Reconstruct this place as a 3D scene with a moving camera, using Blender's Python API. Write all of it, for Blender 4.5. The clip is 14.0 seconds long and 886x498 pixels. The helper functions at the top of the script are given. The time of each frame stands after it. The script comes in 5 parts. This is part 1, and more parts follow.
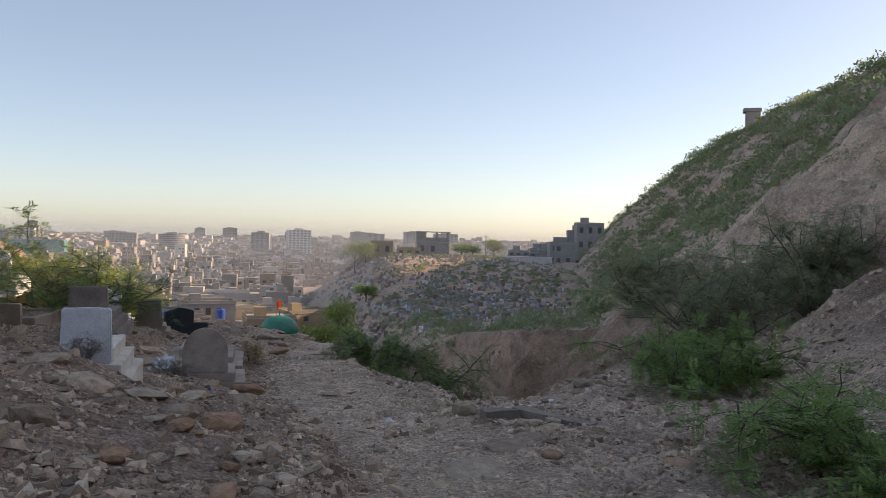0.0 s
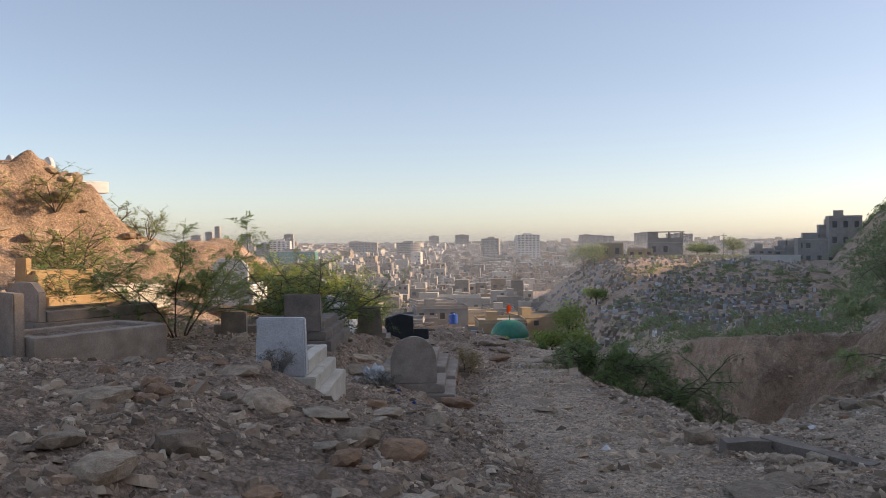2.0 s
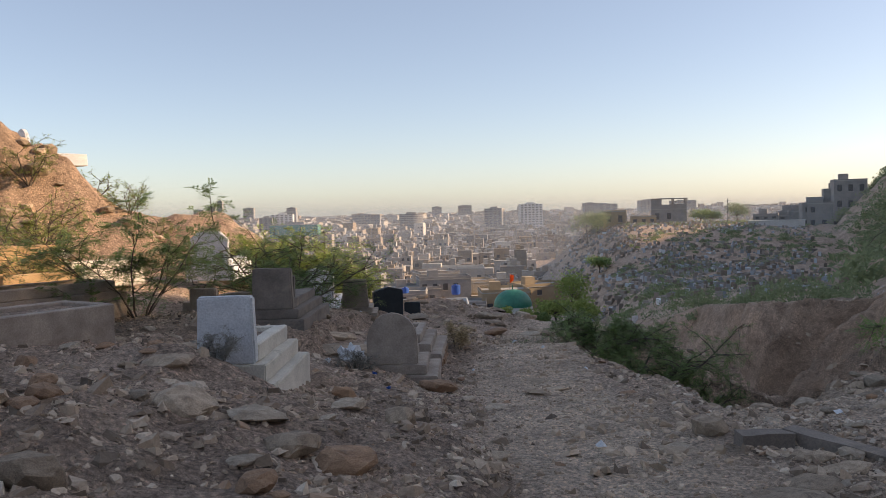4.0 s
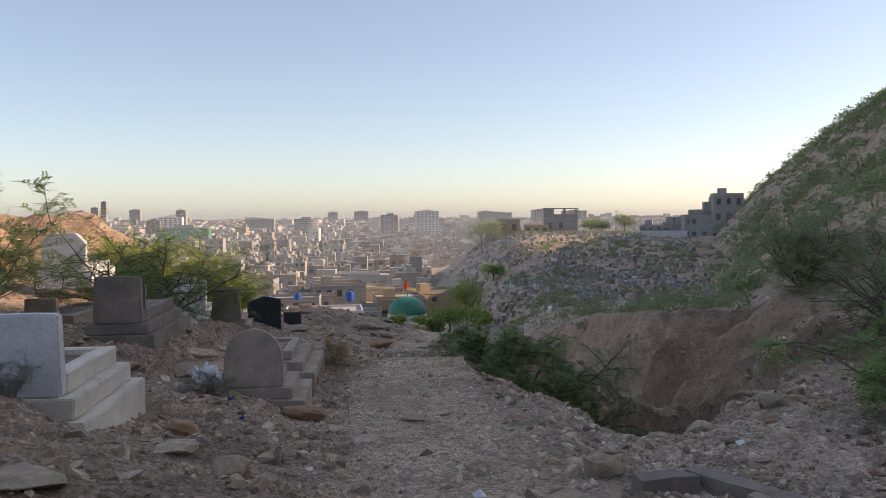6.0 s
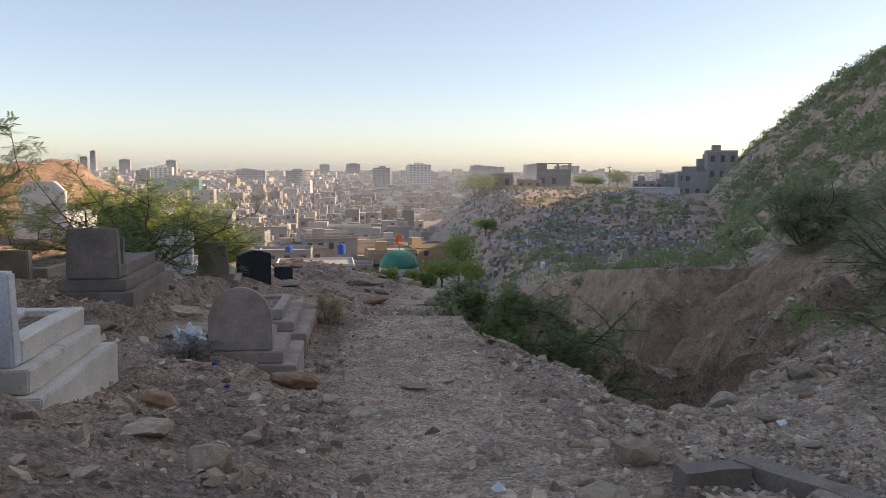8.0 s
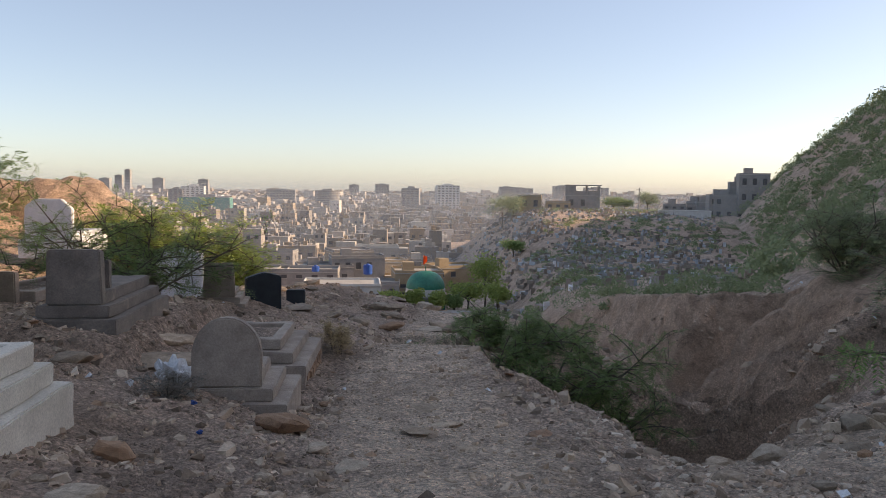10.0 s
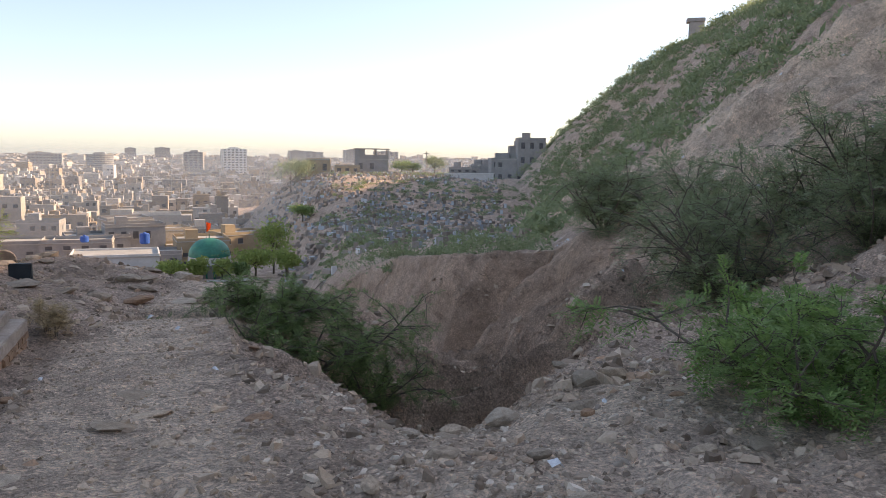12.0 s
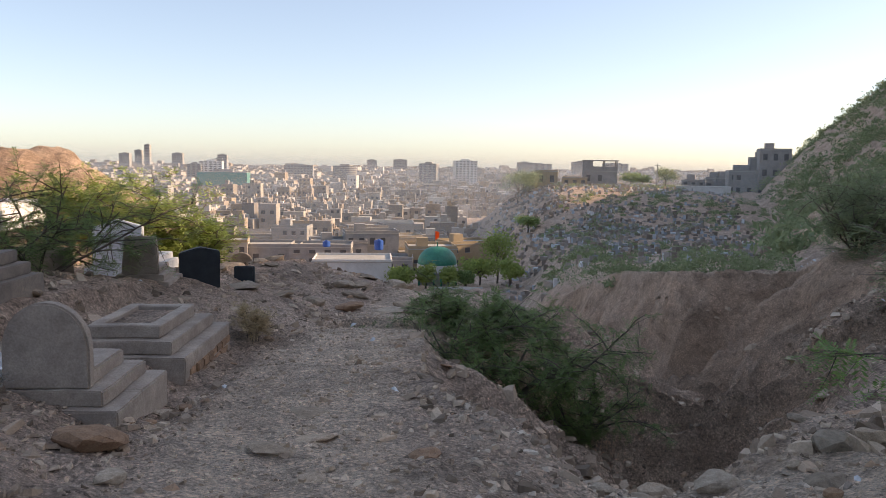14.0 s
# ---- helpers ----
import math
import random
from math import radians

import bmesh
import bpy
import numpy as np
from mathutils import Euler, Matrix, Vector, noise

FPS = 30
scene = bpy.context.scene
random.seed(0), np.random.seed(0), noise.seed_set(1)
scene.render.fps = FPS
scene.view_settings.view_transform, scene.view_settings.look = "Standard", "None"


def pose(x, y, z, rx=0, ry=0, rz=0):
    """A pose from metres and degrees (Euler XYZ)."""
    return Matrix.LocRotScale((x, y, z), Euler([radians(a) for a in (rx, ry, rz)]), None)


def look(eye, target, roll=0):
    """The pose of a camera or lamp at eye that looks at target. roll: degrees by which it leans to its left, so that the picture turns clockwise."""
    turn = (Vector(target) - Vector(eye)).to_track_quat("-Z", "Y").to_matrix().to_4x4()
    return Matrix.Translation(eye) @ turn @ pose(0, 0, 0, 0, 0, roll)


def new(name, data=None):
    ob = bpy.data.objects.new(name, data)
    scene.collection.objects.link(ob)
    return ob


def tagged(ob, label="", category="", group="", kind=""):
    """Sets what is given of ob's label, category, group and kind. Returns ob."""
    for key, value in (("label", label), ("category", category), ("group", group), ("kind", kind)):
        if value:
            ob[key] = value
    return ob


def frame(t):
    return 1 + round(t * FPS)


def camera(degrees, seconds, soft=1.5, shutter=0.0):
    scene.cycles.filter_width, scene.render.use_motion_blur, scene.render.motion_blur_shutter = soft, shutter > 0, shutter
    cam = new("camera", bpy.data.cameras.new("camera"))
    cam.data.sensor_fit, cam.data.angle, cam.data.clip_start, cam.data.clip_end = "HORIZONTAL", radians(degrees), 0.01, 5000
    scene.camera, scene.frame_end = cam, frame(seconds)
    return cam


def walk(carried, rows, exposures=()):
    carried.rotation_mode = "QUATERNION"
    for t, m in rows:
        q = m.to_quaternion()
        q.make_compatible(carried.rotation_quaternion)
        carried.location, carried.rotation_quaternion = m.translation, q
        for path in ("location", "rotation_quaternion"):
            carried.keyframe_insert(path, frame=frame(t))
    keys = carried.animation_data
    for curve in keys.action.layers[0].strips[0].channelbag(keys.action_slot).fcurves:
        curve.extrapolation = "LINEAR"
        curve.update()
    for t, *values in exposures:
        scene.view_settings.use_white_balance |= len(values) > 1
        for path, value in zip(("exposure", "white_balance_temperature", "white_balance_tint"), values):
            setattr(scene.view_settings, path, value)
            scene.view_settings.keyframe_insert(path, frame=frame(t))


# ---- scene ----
cam = camera(58.0, 14.0, soft=0.7)
PATH = [
    (0, (-0.7, -0.926, 1.994), (-0.232, 1.019, 1.963), 1.4),
    (0.5, (-0.498, -0.633, 1.957), (-0.024, 1.31, 1.944), 1.0),
    (1, (-0.388, -0.378, 1.944), (-0.274, 1.619, 1.93), 0.6),
    (1.5, (-0.297, -0.12, 1.949), (-0.389, 1.878, 1.92), 0.2),
    (2, (-0.334, 0.203, 1.929), (-0.431, 2.2, 1.903), -0.5),
    (2.5, (-0.296, 0.513, 1.886), (-0.399, 2.508, 1.796), -1.4),
    (3, (-0.168, 0.792, 1.894), (-0.284, 2.787, 1.799), -1.4),
    (3.2, (-0.138, 0.892, 1.887), (-0.251, 2.886, 1.785), -1.4),
    (5.3, (0.02, 2.13, 1.831), (-0.06, 4.127, 1.744), -2.1),
    (5.5, (0.054, 2.23, 1.829), (0.046, 4.228, 1.742), -1.8),
    (6, (0.164, 2.419, 1.824), (0.317, 4.412, 1.737), -0.4),
    (6.5, (0.162, 2.561, 1.812), (0.335, 4.55, 1.705), 0.3),
    (7, (0.063, 2.789, 1.798), (0.238, 4.777, 1.671), 0.3),
    (7.2, (0.057, 2.874, 1.786), (0.233, 4.859, 1.618), 0.3),
    (9.3, (0.221, 3.782, 1.786), (0.365, 5.766, 1.574), 0.8),
    (9.5, (0.249, 3.862, 1.79), (0.38, 5.85, 1.617), 0.8),
    (10, (0.347, 4.058, 1.776), (0.45, 6.05, 1.625), 0.8),
    (10.5, (0.458, 4.263, 1.76), (0.629, 6.251, 1.613), 0.6),
    (11, (0.612, 4.448, 1.731), (1.212, 6.345, 1.529), 1.2),
    (11.5, (0.87, 4.579, 1.709), (1.482, 6.471, 1.499), 1.1),
    (12, (1.108, 4.713, 1.688), (1.717, 6.604, 1.455), 0.8),
    (12.5, (1.315, 4.915, 1.673), (1.859, 6.821, 1.411), 0.6),
    (13, (1.541, 5.106, 1.663), (1.717, 7.08, 1.39), 1.0),
    (13.5, (1.615, 5.323, 1.642), (1.721, 7.305, 1.391), 1.1),
    (14, (1.574, 5.606, 1.623), (1.632, 7.593, 1.411), 0.9),
]
walk(cam, [(t, look(eye, target, roll)) for t, eye, target, roll in PATH], [(t, e, 7700, 17) for t, e in ((0, 0.92), (2, 0.88), (6.5, 0.98), (9.5, 1.1), (10, 0.98), (10.5, 0.84), (11, 1.12), (11.5, 1.46), (12.5, 1.4), (13, 1.3), (14, 1.2))])

# ---- world ----
SUN_AZ, SUN_EL = 82.0, 22.3      # degrees to the right of +y, degrees above the horizon
world = bpy.data.worlds.new("sky")
scene.world = world
world.use_nodes = True
wn = world.node_tree.nodes
sky = wn.new("ShaderNodeTexSky")
sky.sky_type = 'NISHITA'
sky.sun_disc = False
sky.sun_elevation = radians(SUN_EL)
sky.sun_rotation = radians(SUN_AZ)
sky.altitude = 50
sky.air_density, sky.dust_density, sky.ozone_density = 0.76, 0.8, 1.8
wn["Background"].inputs["Strength"].default_value = 0.085
haze = wn.new("ShaderNodeMix")      # light scattered many times over in the dusty air, from the whole sky alike
haze.data_type, haze.blend_type = 'RGBA', 'ADD'
haze.inputs[0].default_value = 1.0
haze.inputs[7].default_value = (0.76, 0.96, 1.22, 1)
world.node_tree.links.new(sky.outputs["Color"], haze.inputs[6])
world.node_tree.links.new(haze.outputs[2], wn["Background"].inputs["Color"])
sun = new("sun", bpy.data.lights.new("sun", 'SUN'))
sun.data.energy, sun.data.angle, sun.data.color = 3.2, radians(0.6), (1.0, 0.80, 0.58)
sa, se = radians(SUN_AZ), radians(SUN_EL)
sun.matrix_world = look((0, 0, 80), (-math.sin(sa) * math.cos(se) * 100, -math.cos(sa) * math.cos(se) * 100, 80 - math.sin(se) * 100))


# ---- materials ----
def nodes_of(name):
    m = bpy.data.materials.new(name)
    m.use_nodes = True
    return m, m.node_tree.nodes, m.node_tree.links, m.node_tree.nodes["Principled BSDF"]


def noise_tex(n, l, scale, detail=6, rough=0.6, coord=None, dist=0.0):
    t = n.new("ShaderNodeTexNoise")
    t.inputs["Scale"].default_value = scale
    t.inputs["Detail"].default_value = detail
    t.inputs["Roughness"].default_value = rough
    t.inputs["Distortion"].default_value = dist
    if coord:
        l.new(coord, t.inputs["Vector"])
    return t


def ramp(n, l, fac, stops):
    r = n.new("ShaderNodeValToRGB")
    e = r.color_ramp.elements
    while len(e) < len(stops):
        e.new(0.5)
    for k, (p, c) in zip(e, stops):
        k.position, k.color = p, (*c, 1)
    l.new(fac, r.inputs["Fac"])
    return r


def mix(n, l, fac, a, b, mode='MIX'):
    x = n.new("ShaderNodeMix")
    x.data_type, x.blend_type = 'RGBA', mode
    for s, v in ((x.inputs[0], fac), (x.inputs[6], a), (x.inputs[7], b)):
        if isinstance(v, (int, float)):
            s.default_value = v
        elif isinstance(v, tuple):
            s.default_value = (*v, 1)
        else:
            l.new(v, s)
    return x.outputs[2]


def bump(n, l, bsdf, height, strength=0.4, distance=0.02, under=None):
    b = n.new("ShaderNodeBump")
    b.inputs["Strength"].default_value, b.inputs["Distance"].default_value = strength, distance
    l.new(height, b.inputs["Height"])
    if under:
        l.new(under.outputs["Normal"], b.inputs["Normal"])
    l.new(b.outputs["Normal"], bsdf.inputs["Normal"])
    return b


def surface(name, dark, light, scale=6.0, rough=0.85, relief=0.01, stain=None, per_object=0.0, grain=60.0, stain_at=0.58):
    """Two scales of colour variation, fine relief and optional stains; world-size by object coordinates."""
    m, n, l, b = nodes_of(name)
    co = n.new("ShaderNodeTexCoord").outputs["Object"]
    info = n.new("ShaderNodeObjectInfo")
    shift = n.new("ShaderNodeVectorMath")
    shift.operation = 'ADD'
    l.new(co, shift.inputs[0])
    comb = n.new("ShaderNodeCombineXYZ")
    mul = n.new("ShaderNodeMath")
    mul.operation = 'MULTIPLY'
    mul.inputs[1].default_value = 37.0
    l.new(info.outputs["Random"], mul.inputs[0])
    l.new(mul.outputs[0], comb.inputs[0])
    l.new(comb.outputs[0], shift.inputs[1])
    v = shift.outputs[0]
    big = noise_tex(n, l, scale, 7, 0.65, v)
    fine = noise_tex(n, l, grain, 5, 0.7, v)
    col = ramp(n, l, big.outputs["Fac"], [(0.3, dark), (0.7, light)]).outputs["Color"]
    spk = ramp(n, l, fine.outputs["Fac"], [(0.3, (0.62, 0.62, 0.62)), (0.65, (1.1, 1.1, 1.1))]).outputs["Color"]
    col = mix(n, l, 0.75, col, spk, 'MULTIPLY')
    if stain:
        st = noise_tex(n, l, scale * 0.6, 8, 0.75, v, 0.8)
        f = ramp(n, l, st.outputs["Fac"], [(stain_at, (0, 0, 0)), (stain_at + 0.12, (1, 1, 1))]).outputs["Color"]
        col = mix(n, l, f, col, stain)
    if per_object:
        hs = n.new("ShaderNodeHueSaturation")
        rg = n.new("ShaderNodeMapRange")
        rg.inputs[3].default_value, rg.inputs[4].default_value = 1 - per_object, 1 + per_object
        l.new(info.outputs["Random"], rg.inputs[0])
        l.new(rg.outputs[0], hs.inputs["Value"])
        l.new(col, hs.inputs["Color"])
        col = hs.outputs["Color"]
    l.new(col, b.inputs["Base Color"])
    b.inputs["Roughness"].default_value = rough
    b1 = bump(n, l, b, big.outputs["Fac"], 0.5, relief)
    bump(n, l, b, fine.outputs["Fac"], 0.5, relief * 0.5, b1)
    return m


CONCRETE = surface("grave_concrete", (0.287, 0.232, 0.192), (0.525, 0.440, 0.363), 3.0, 0.9, 0.006, (0.186, 0.147, 0.113))
CONCRETE_BROWN = surface("brown_concrete", (0.174, 0.145, 0.123), (0.319, 0.268, 0.225), 3.0, 0.9, 0.008, (0.392, 0.319, 0.246))
WHITEWASH = surface("whitewash", (0.60, 0.62, 0.64), (0.80, 0.81, 0.82), 2.5, 0.8, 0.004, (0.34, 0.34, 0.35), 0, 60, 0.62)
WHITEWASH_CREAM = surface("cream_plaster", (0.62, 0.57, 0.48), (0.82, 0.77, 0.67), 2.5, 0.85, 0.005, (0.33, 0.29, 0.24))
BLACKSTONE = surface("black_slate", (0.012, 0.018, 0.024), (0.03, 0.042, 0.05), 4.0, 0.55, 0.002)
OCHRE_PLASTER = surface("ochre_plaster", (0.42, 0.27, 0.13), (0.58, 0.40, 0.22), 2.0, 0.9, 0.006, (0.3, 0.2, 0.1))
STONE_TAN = surface("tan_stone", (0.25, 0.185, 0.13), (0.52, 0.405, 0.295), 5.0, 0.9, 0.012, (0.17, 0.13, 0.10), 0.3, 40)
STONE_GREY = surface("grey_stone", (0.29, 0.23, 0.17), (0.55, 0.45, 0.345), 5.0, 0.9, 0.012, (0.20, 0.155, 0.115), 0.3, 40)
STONE_RUST = surface("rust_stone", (0.26, 0.155, 0.095), (0.48, 0.30, 0.185), 5.0, 0.9, 0.012, (0.18, 0.12, 0.09), 0.2, 40)
BARK = surface("bark", (0.08, 0.065, 0.052), (0.20, 0.16, 0.125), 9.0, 0.95, 0.006)


def leaf_material(name, a, b_, spread=0.35):
    m, n, l, b = nodes_of(name)
    geo = n.new("ShaderNodeNewGeometry")
    col = ramp(n, l, geo.outputs["Random Per Island"], [(0.0, a), (1.0, b_)]).outputs["Color"]
    l.new(col, b.inputs["Base Color"])
    b.inputs["Roughness"].default_value = 0.6
    tr = n.new("ShaderNodeBsdfTranslucent")
    l.new(col, tr.inputs["Color"])
    ms = n.new("ShaderNodeMixShader")
    ms.inputs[0].default_value = spread
    l.new(b.outputs[0], ms.inputs[1])
    l.new(tr.outputs[0], ms.inputs[2])
    l.new(ms.outputs[0], n["Material Output"].inputs["Surface"])
    return m


LEAF = leaf_material("mesquite_leaf", (0.13, 0.205, 0.07), (0.27, 0.37, 0.145), 0.5)
LEAF_BRIGHT = leaf_material("young_leaf", (0.20, 0.265, 0.065), (0.34, 0.42, 0.12), 0.45)
LEAF_DARK = leaf_material("scrub_leaf", (0.175, 0.225, 0.115), (0.31, 0.37, 0.20), 0.5)

LEAF_FRESH = leaf_material("fresh_leaf", (0.14, 0.25, 0.07), (0.28, 0.42, 0.14), 0.45)


# ---- terrain ----
def lattice(x, y, s):
    xi, yi = np.floor(x), np.floor(y)
    fx, fy = x - xi, y - yi
    fx, fy = fx * fx * (3 - 2 * fx), fy * fy * (3 - 2 * fy)

    def h(i, j):
        v = np.sin(i * 127.1 + j * 311.7 + s * 74.7) * 43758.5453
        return v - np.floor(v)
    a, b, c, d = h(xi, yi), h(xi + 1, yi), h(xi, yi + 1), h(xi + 1, yi + 1)
    return (a * (1 - fx) + b * fx) * (1 - fy) + (c * (1 - fx) + d * fx) * fy - 0.5


def fbm(x, y, octaves, s):
    out, amp = 0, 1.0
    for k in range(octaves):
        out = out + amp * lattice(x * 2.03 ** k + k * 17.3, y * 2.03 ** k + k * 9.1, s + k)
        amp *= 0.5
    return out


def smooth(a, b, x):
    t = np.clip((x - a) / (b - a), 0, 1)
    return t * t * (3 - 2 * t)


def table(y, pairs):
    return np.interp(y, [p[0] for p in pairs], [p[1] for p in pairs])


WEST = [(-60, 3.0), (-5, 0.75), (0, 0.48), (6, 0.08), (8, -0.08), (11.3, -0.38), (12.4, -0.50), (15, -0.70), (20, -1.22), (27, -1.95), (32, -3.2), (60, -9.5), (100, -16.5), (150, -20.5), (230, -28), (300, -30), (6000, -30)]
EAST = [(-60, 3.0), (0, 0.5), (6, 0.10), (10, -0.30), (13, -0.65), (20, -2.0), (32, -2.3), (40, -2.9), (50, -4.4), (64, -6.1), (112, -10.4), (170, -15), (230, -24), (300, -30), (6000, -30)]
PATH_X = [(-8, -1.2), (0, 0.1), (5, 1.0), (8, 0.9), (12, 0.55), (16, 0.7), (20, 0.9), (27, 2.2), (34, 4.5)]
GULLY_L = [(10.8, 3.1), (12, 2.3), (13, 1.95), (14, 1.75), (17, 1.55), (19, 1.7), (23, 2.5), (28, 3.4), (34, 4.2), (45, 2.0), (60, -4), (90, -20)]
GULLY_R = [(10.8, 3.6), (12.3, 5.1), (13.5, 6.2), (16, 7.6), (19.5, 10.2), (25, 13.4), (30, 15.6), (33.4, 15.7), (34.6, 16.4), (36.5, 18.4), (38.5, 19.4), (40, 18.0), (41.5, 15.8), (43.5, 14.3), (46, 14.9), (50, 13.6), (60, 13), (68, 12.5), (90, 15), (130, 20)]
GULLY_Z = [(10.8, -0.5), (12, -1.3), (13, -1.8), (15.4, -2.8), (17, -3.3), (25.6, -5.3), (33, -7.2), (45, -9), (70, -13), (90, -17), (130, -20)]


def height(x, y):
    x, y = np.asarray(x, float), np.asarray(y, float)
    far = np.clip(np.hypot(x, y - 5) / 40, 0.15, 6)
    zw, ze = table(y, WEST), table(y, EAST)
    shift = np.clip((y - 45) * 0.14, 0, 16)
    k = smooth(5 + shift, 14 + shift, x)
    z = zw * (1 - k) + ze * k
    off = table(y, PATH_X) - x
    # the bank that climbs to the left of the path, up to the burial mound
    left = np.clip(off - 0.95, 0, None)
    z = z + table(left, [(0, 0), (1.5, 0.26), (2.5, 0.52), (5.5, 0.72), (12, 2.4), (40, 6)]) * smooth(70, 30, y)
    z = z + 0.16 * smooth(0.8, 1.25, off) * smooth(8.6, 6.4, y)
    mound = np.exp(-((x + 18.8) / 6.3) ** 2 - ((y - 27) / 8.5) ** 2)
    z = z + smooth(0.2, 0.6, mound) * (0.9 * fbm(x * 0.7, y * 0.7, 4, 16) + 0.6 * np.abs(fbm(x * 1.1, y * 1.1, 3, 17)))
    z = z + 2.8 * smooth(0.22, 0.62, mound + 0.25 * fbm(x * 0.35, y * 0.35, 4, 3))
    z = z + 0.5 * np.exp(-((x + 0.6) / 2.4) ** 2 - ((y - 25.4) / 1.8) ** 2)
    z = z + 0.22 * np.exp(-((x + 2.9) / 1.8) ** 2 - ((y - 19.6) / 2.4) ** 2)
    z = z + 0.24 * np.exp(-((x + 2.55) / 0.7) ** 2 - ((y - 7.75) / 0.45) ** 2)
    # the terrace on which the brown grave stands, with a broken edge
    z = z + 0.24 * smooth(-2.5, -2.7, x + 0.25 * fbm(x * 1.7, y * 1.7, 3, 33)) * smooth(11.9, 12.5, y) * smooth(19, 16.5, y) * smooth(-7, -4.5, x)
    z = z - 0.13 * np.exp(-((x + 0.75) / 0.35) ** 4 - ((y - 13.6) / 2.2) ** 4) - 0.3 * np.exp(-((x - 3.1) / 0.9) ** 2 - ((y - 10.9) / 1.0) ** 2) - 0.1 * np.exp(-((x - 0.8) / 1.2) ** 2 - ((y - 11.6) / 1.6) ** 2)
    z = z + 11 * np.exp(-((x - 142) / 36) ** 2 - ((y - 312) / 45) ** 2)
    # a low sunlit spoil ridge running east from the mound
    ridge = 1.8 - 0.42 * np.clip(x + 12.0, 0, None) ** 1.25 - 0.62 * np.clip(np.abs(y - 34.5) - 1.0, 0, None) - 0.5 * np.clip(-20 - x, 0, None)
    ridge = ridge + 0.5 * fbm(x * 0.6, y * 0.6, 4, 18) + 0.5 * np.abs(fbm(x * 1.2, y * 1.2, 3, 19))
    z = np.maximum(z, ridge)
    # the high hillside to the right
    u, v = 0.342 * x + 0.940 * y, 0.940 * x - 0.342 * y
    crest = table(u, [(0, 36.5), (110, 36.5), (165, 49), (262, 41), (300, 27), (340, 13), (385, 3.0), (420, 0.3)])
    rise = (0.62 + 0.17 * smooth(60, 230, u)) * np.clip(v - 3.3 - 13 * smooth(60, 230, u) + 1.6 * fbm(x * 0.08, y * 0.08, 4, 5), 0, None)
    hill = crest * (1 - np.exp(-(rise / np.maximum(crest, 0.5)) ** 3)) ** (1 / 3)
    hill = np.minimum(hill, rise)
    back = np.clip(v - 85, 0, None) * 0.35
    hill = np.maximum(hill - back, 0)
    hill = hill * (1 + 0.10 * fbm(x * 0.05, y * 0.05, 5, 8))
    flute = np.abs(fbm((u + 0.25 * v) * 0.32 + 0.8 * fbm(x * 0.1, y * 0.1, 3, 6), v * 0.05, 4, 7))
    hill = hill + (4.0 * (flute - 0.16) + 0.9 * fbm(x * 0.6, y * 0.6, 4, 13)) * smooth(4.5, 8, v) * smooth(70, 30, v)
    hill = hill + 1.5 * (np.abs(fbm((u + 0.25 * v) * 0.8 + 0.5 * fbm(x * 0.25, y * 0.25, 3, 27), v * 0.09, 4, 28)) - 0.15) * smooth(4.5, 9, v) * smooth(70, 40, v)
    z = np.maximum(z, np.where(v > 3, z * smooth(60, 10, v) - 8 * smooth(10, 60, v) * 0, z)) + hill
    # the graveyard hill in the middle distance, with a saddle to the hillside
    hx = np.abs(x - 54)
    z = z + 24.5 * np.exp(-(np.where(x < 54, hx / 26, hx / 86)) ** 3 - ((y - 310) / np.where(y < 310, 112, 85)) ** 2) * smooth(95, 230, y)
    # the gully
    wob = 0.4 * fbm(x * 0.5, y * 0.5, 3, 11) * np.clip((y - 11) / 8, 0.2, 2.0)
    dl = (x - table(y, GULLY_L) + wob + 0.55 * fbm(x * 0.9, y * 0.9, 4, 35) * smooth(11, 14, y)) * table(y, [(12, 0.78), (17, 0.7), (20, 0.5), (23, 0.3), (28, 0.38), (34, 0.6), (45, 0.78)])
    dl = dl + 0.9 * np.clip(dl - 0.9, 0, None) * smooth(17.5, 21.5, y)
    dr = (table(y, GULLY_R) - x + wob * 1.6)
    dr = dr * table(y, [(12, 0.9), (16, 1.1), (24, 1.0), (34, 1.0), (38, 1.25), (41, 1.9), (60, 1.6), (80, 0.8)])
    dn = (y - 10.95 + wob * 0.5 - 0.25 * np.abs(x - 3.3)) * 0.85
    cut = np.minimum(np.minimum(dl, dr), dn)
    across = 0.21 * x + 0.98 * y + 0.5 * fbm(x * 0.35, y * 0.35, 3, 22)
    rill = np.abs(fbm(across * 0.55, (x - 0.2 * y) * 0.07, 5, 21)) + 0.35 * np.abs(fbm(across * 2.3, x * 0.2, 3, 24))
    cut = np.clip(cut, 0, np.maximum(z - table(y, GULLY_Z), 0)) * smooth(135, 105, y)
    z = z - cut + np.minimum(cut * 0.9, 2.4) * 1.9 * (rill - 0.34)
    # the spur that runs down on the near side of the ravine
    t = np.clip((16.2 - x) / 4.6, 0, 1)
    z = z + 0.9 * np.exp(-((y - 33.8 - 0.9 * t) / 1.1) ** 2) * smooth(10.6, 12.0, x) * smooth(18.5, 16, x)
    z = z + 1.3 * np.exp(-(((x - 10.4) / 1.5) ** 2 + ((y - 21.6) / 1.1) ** 2) ** 2)
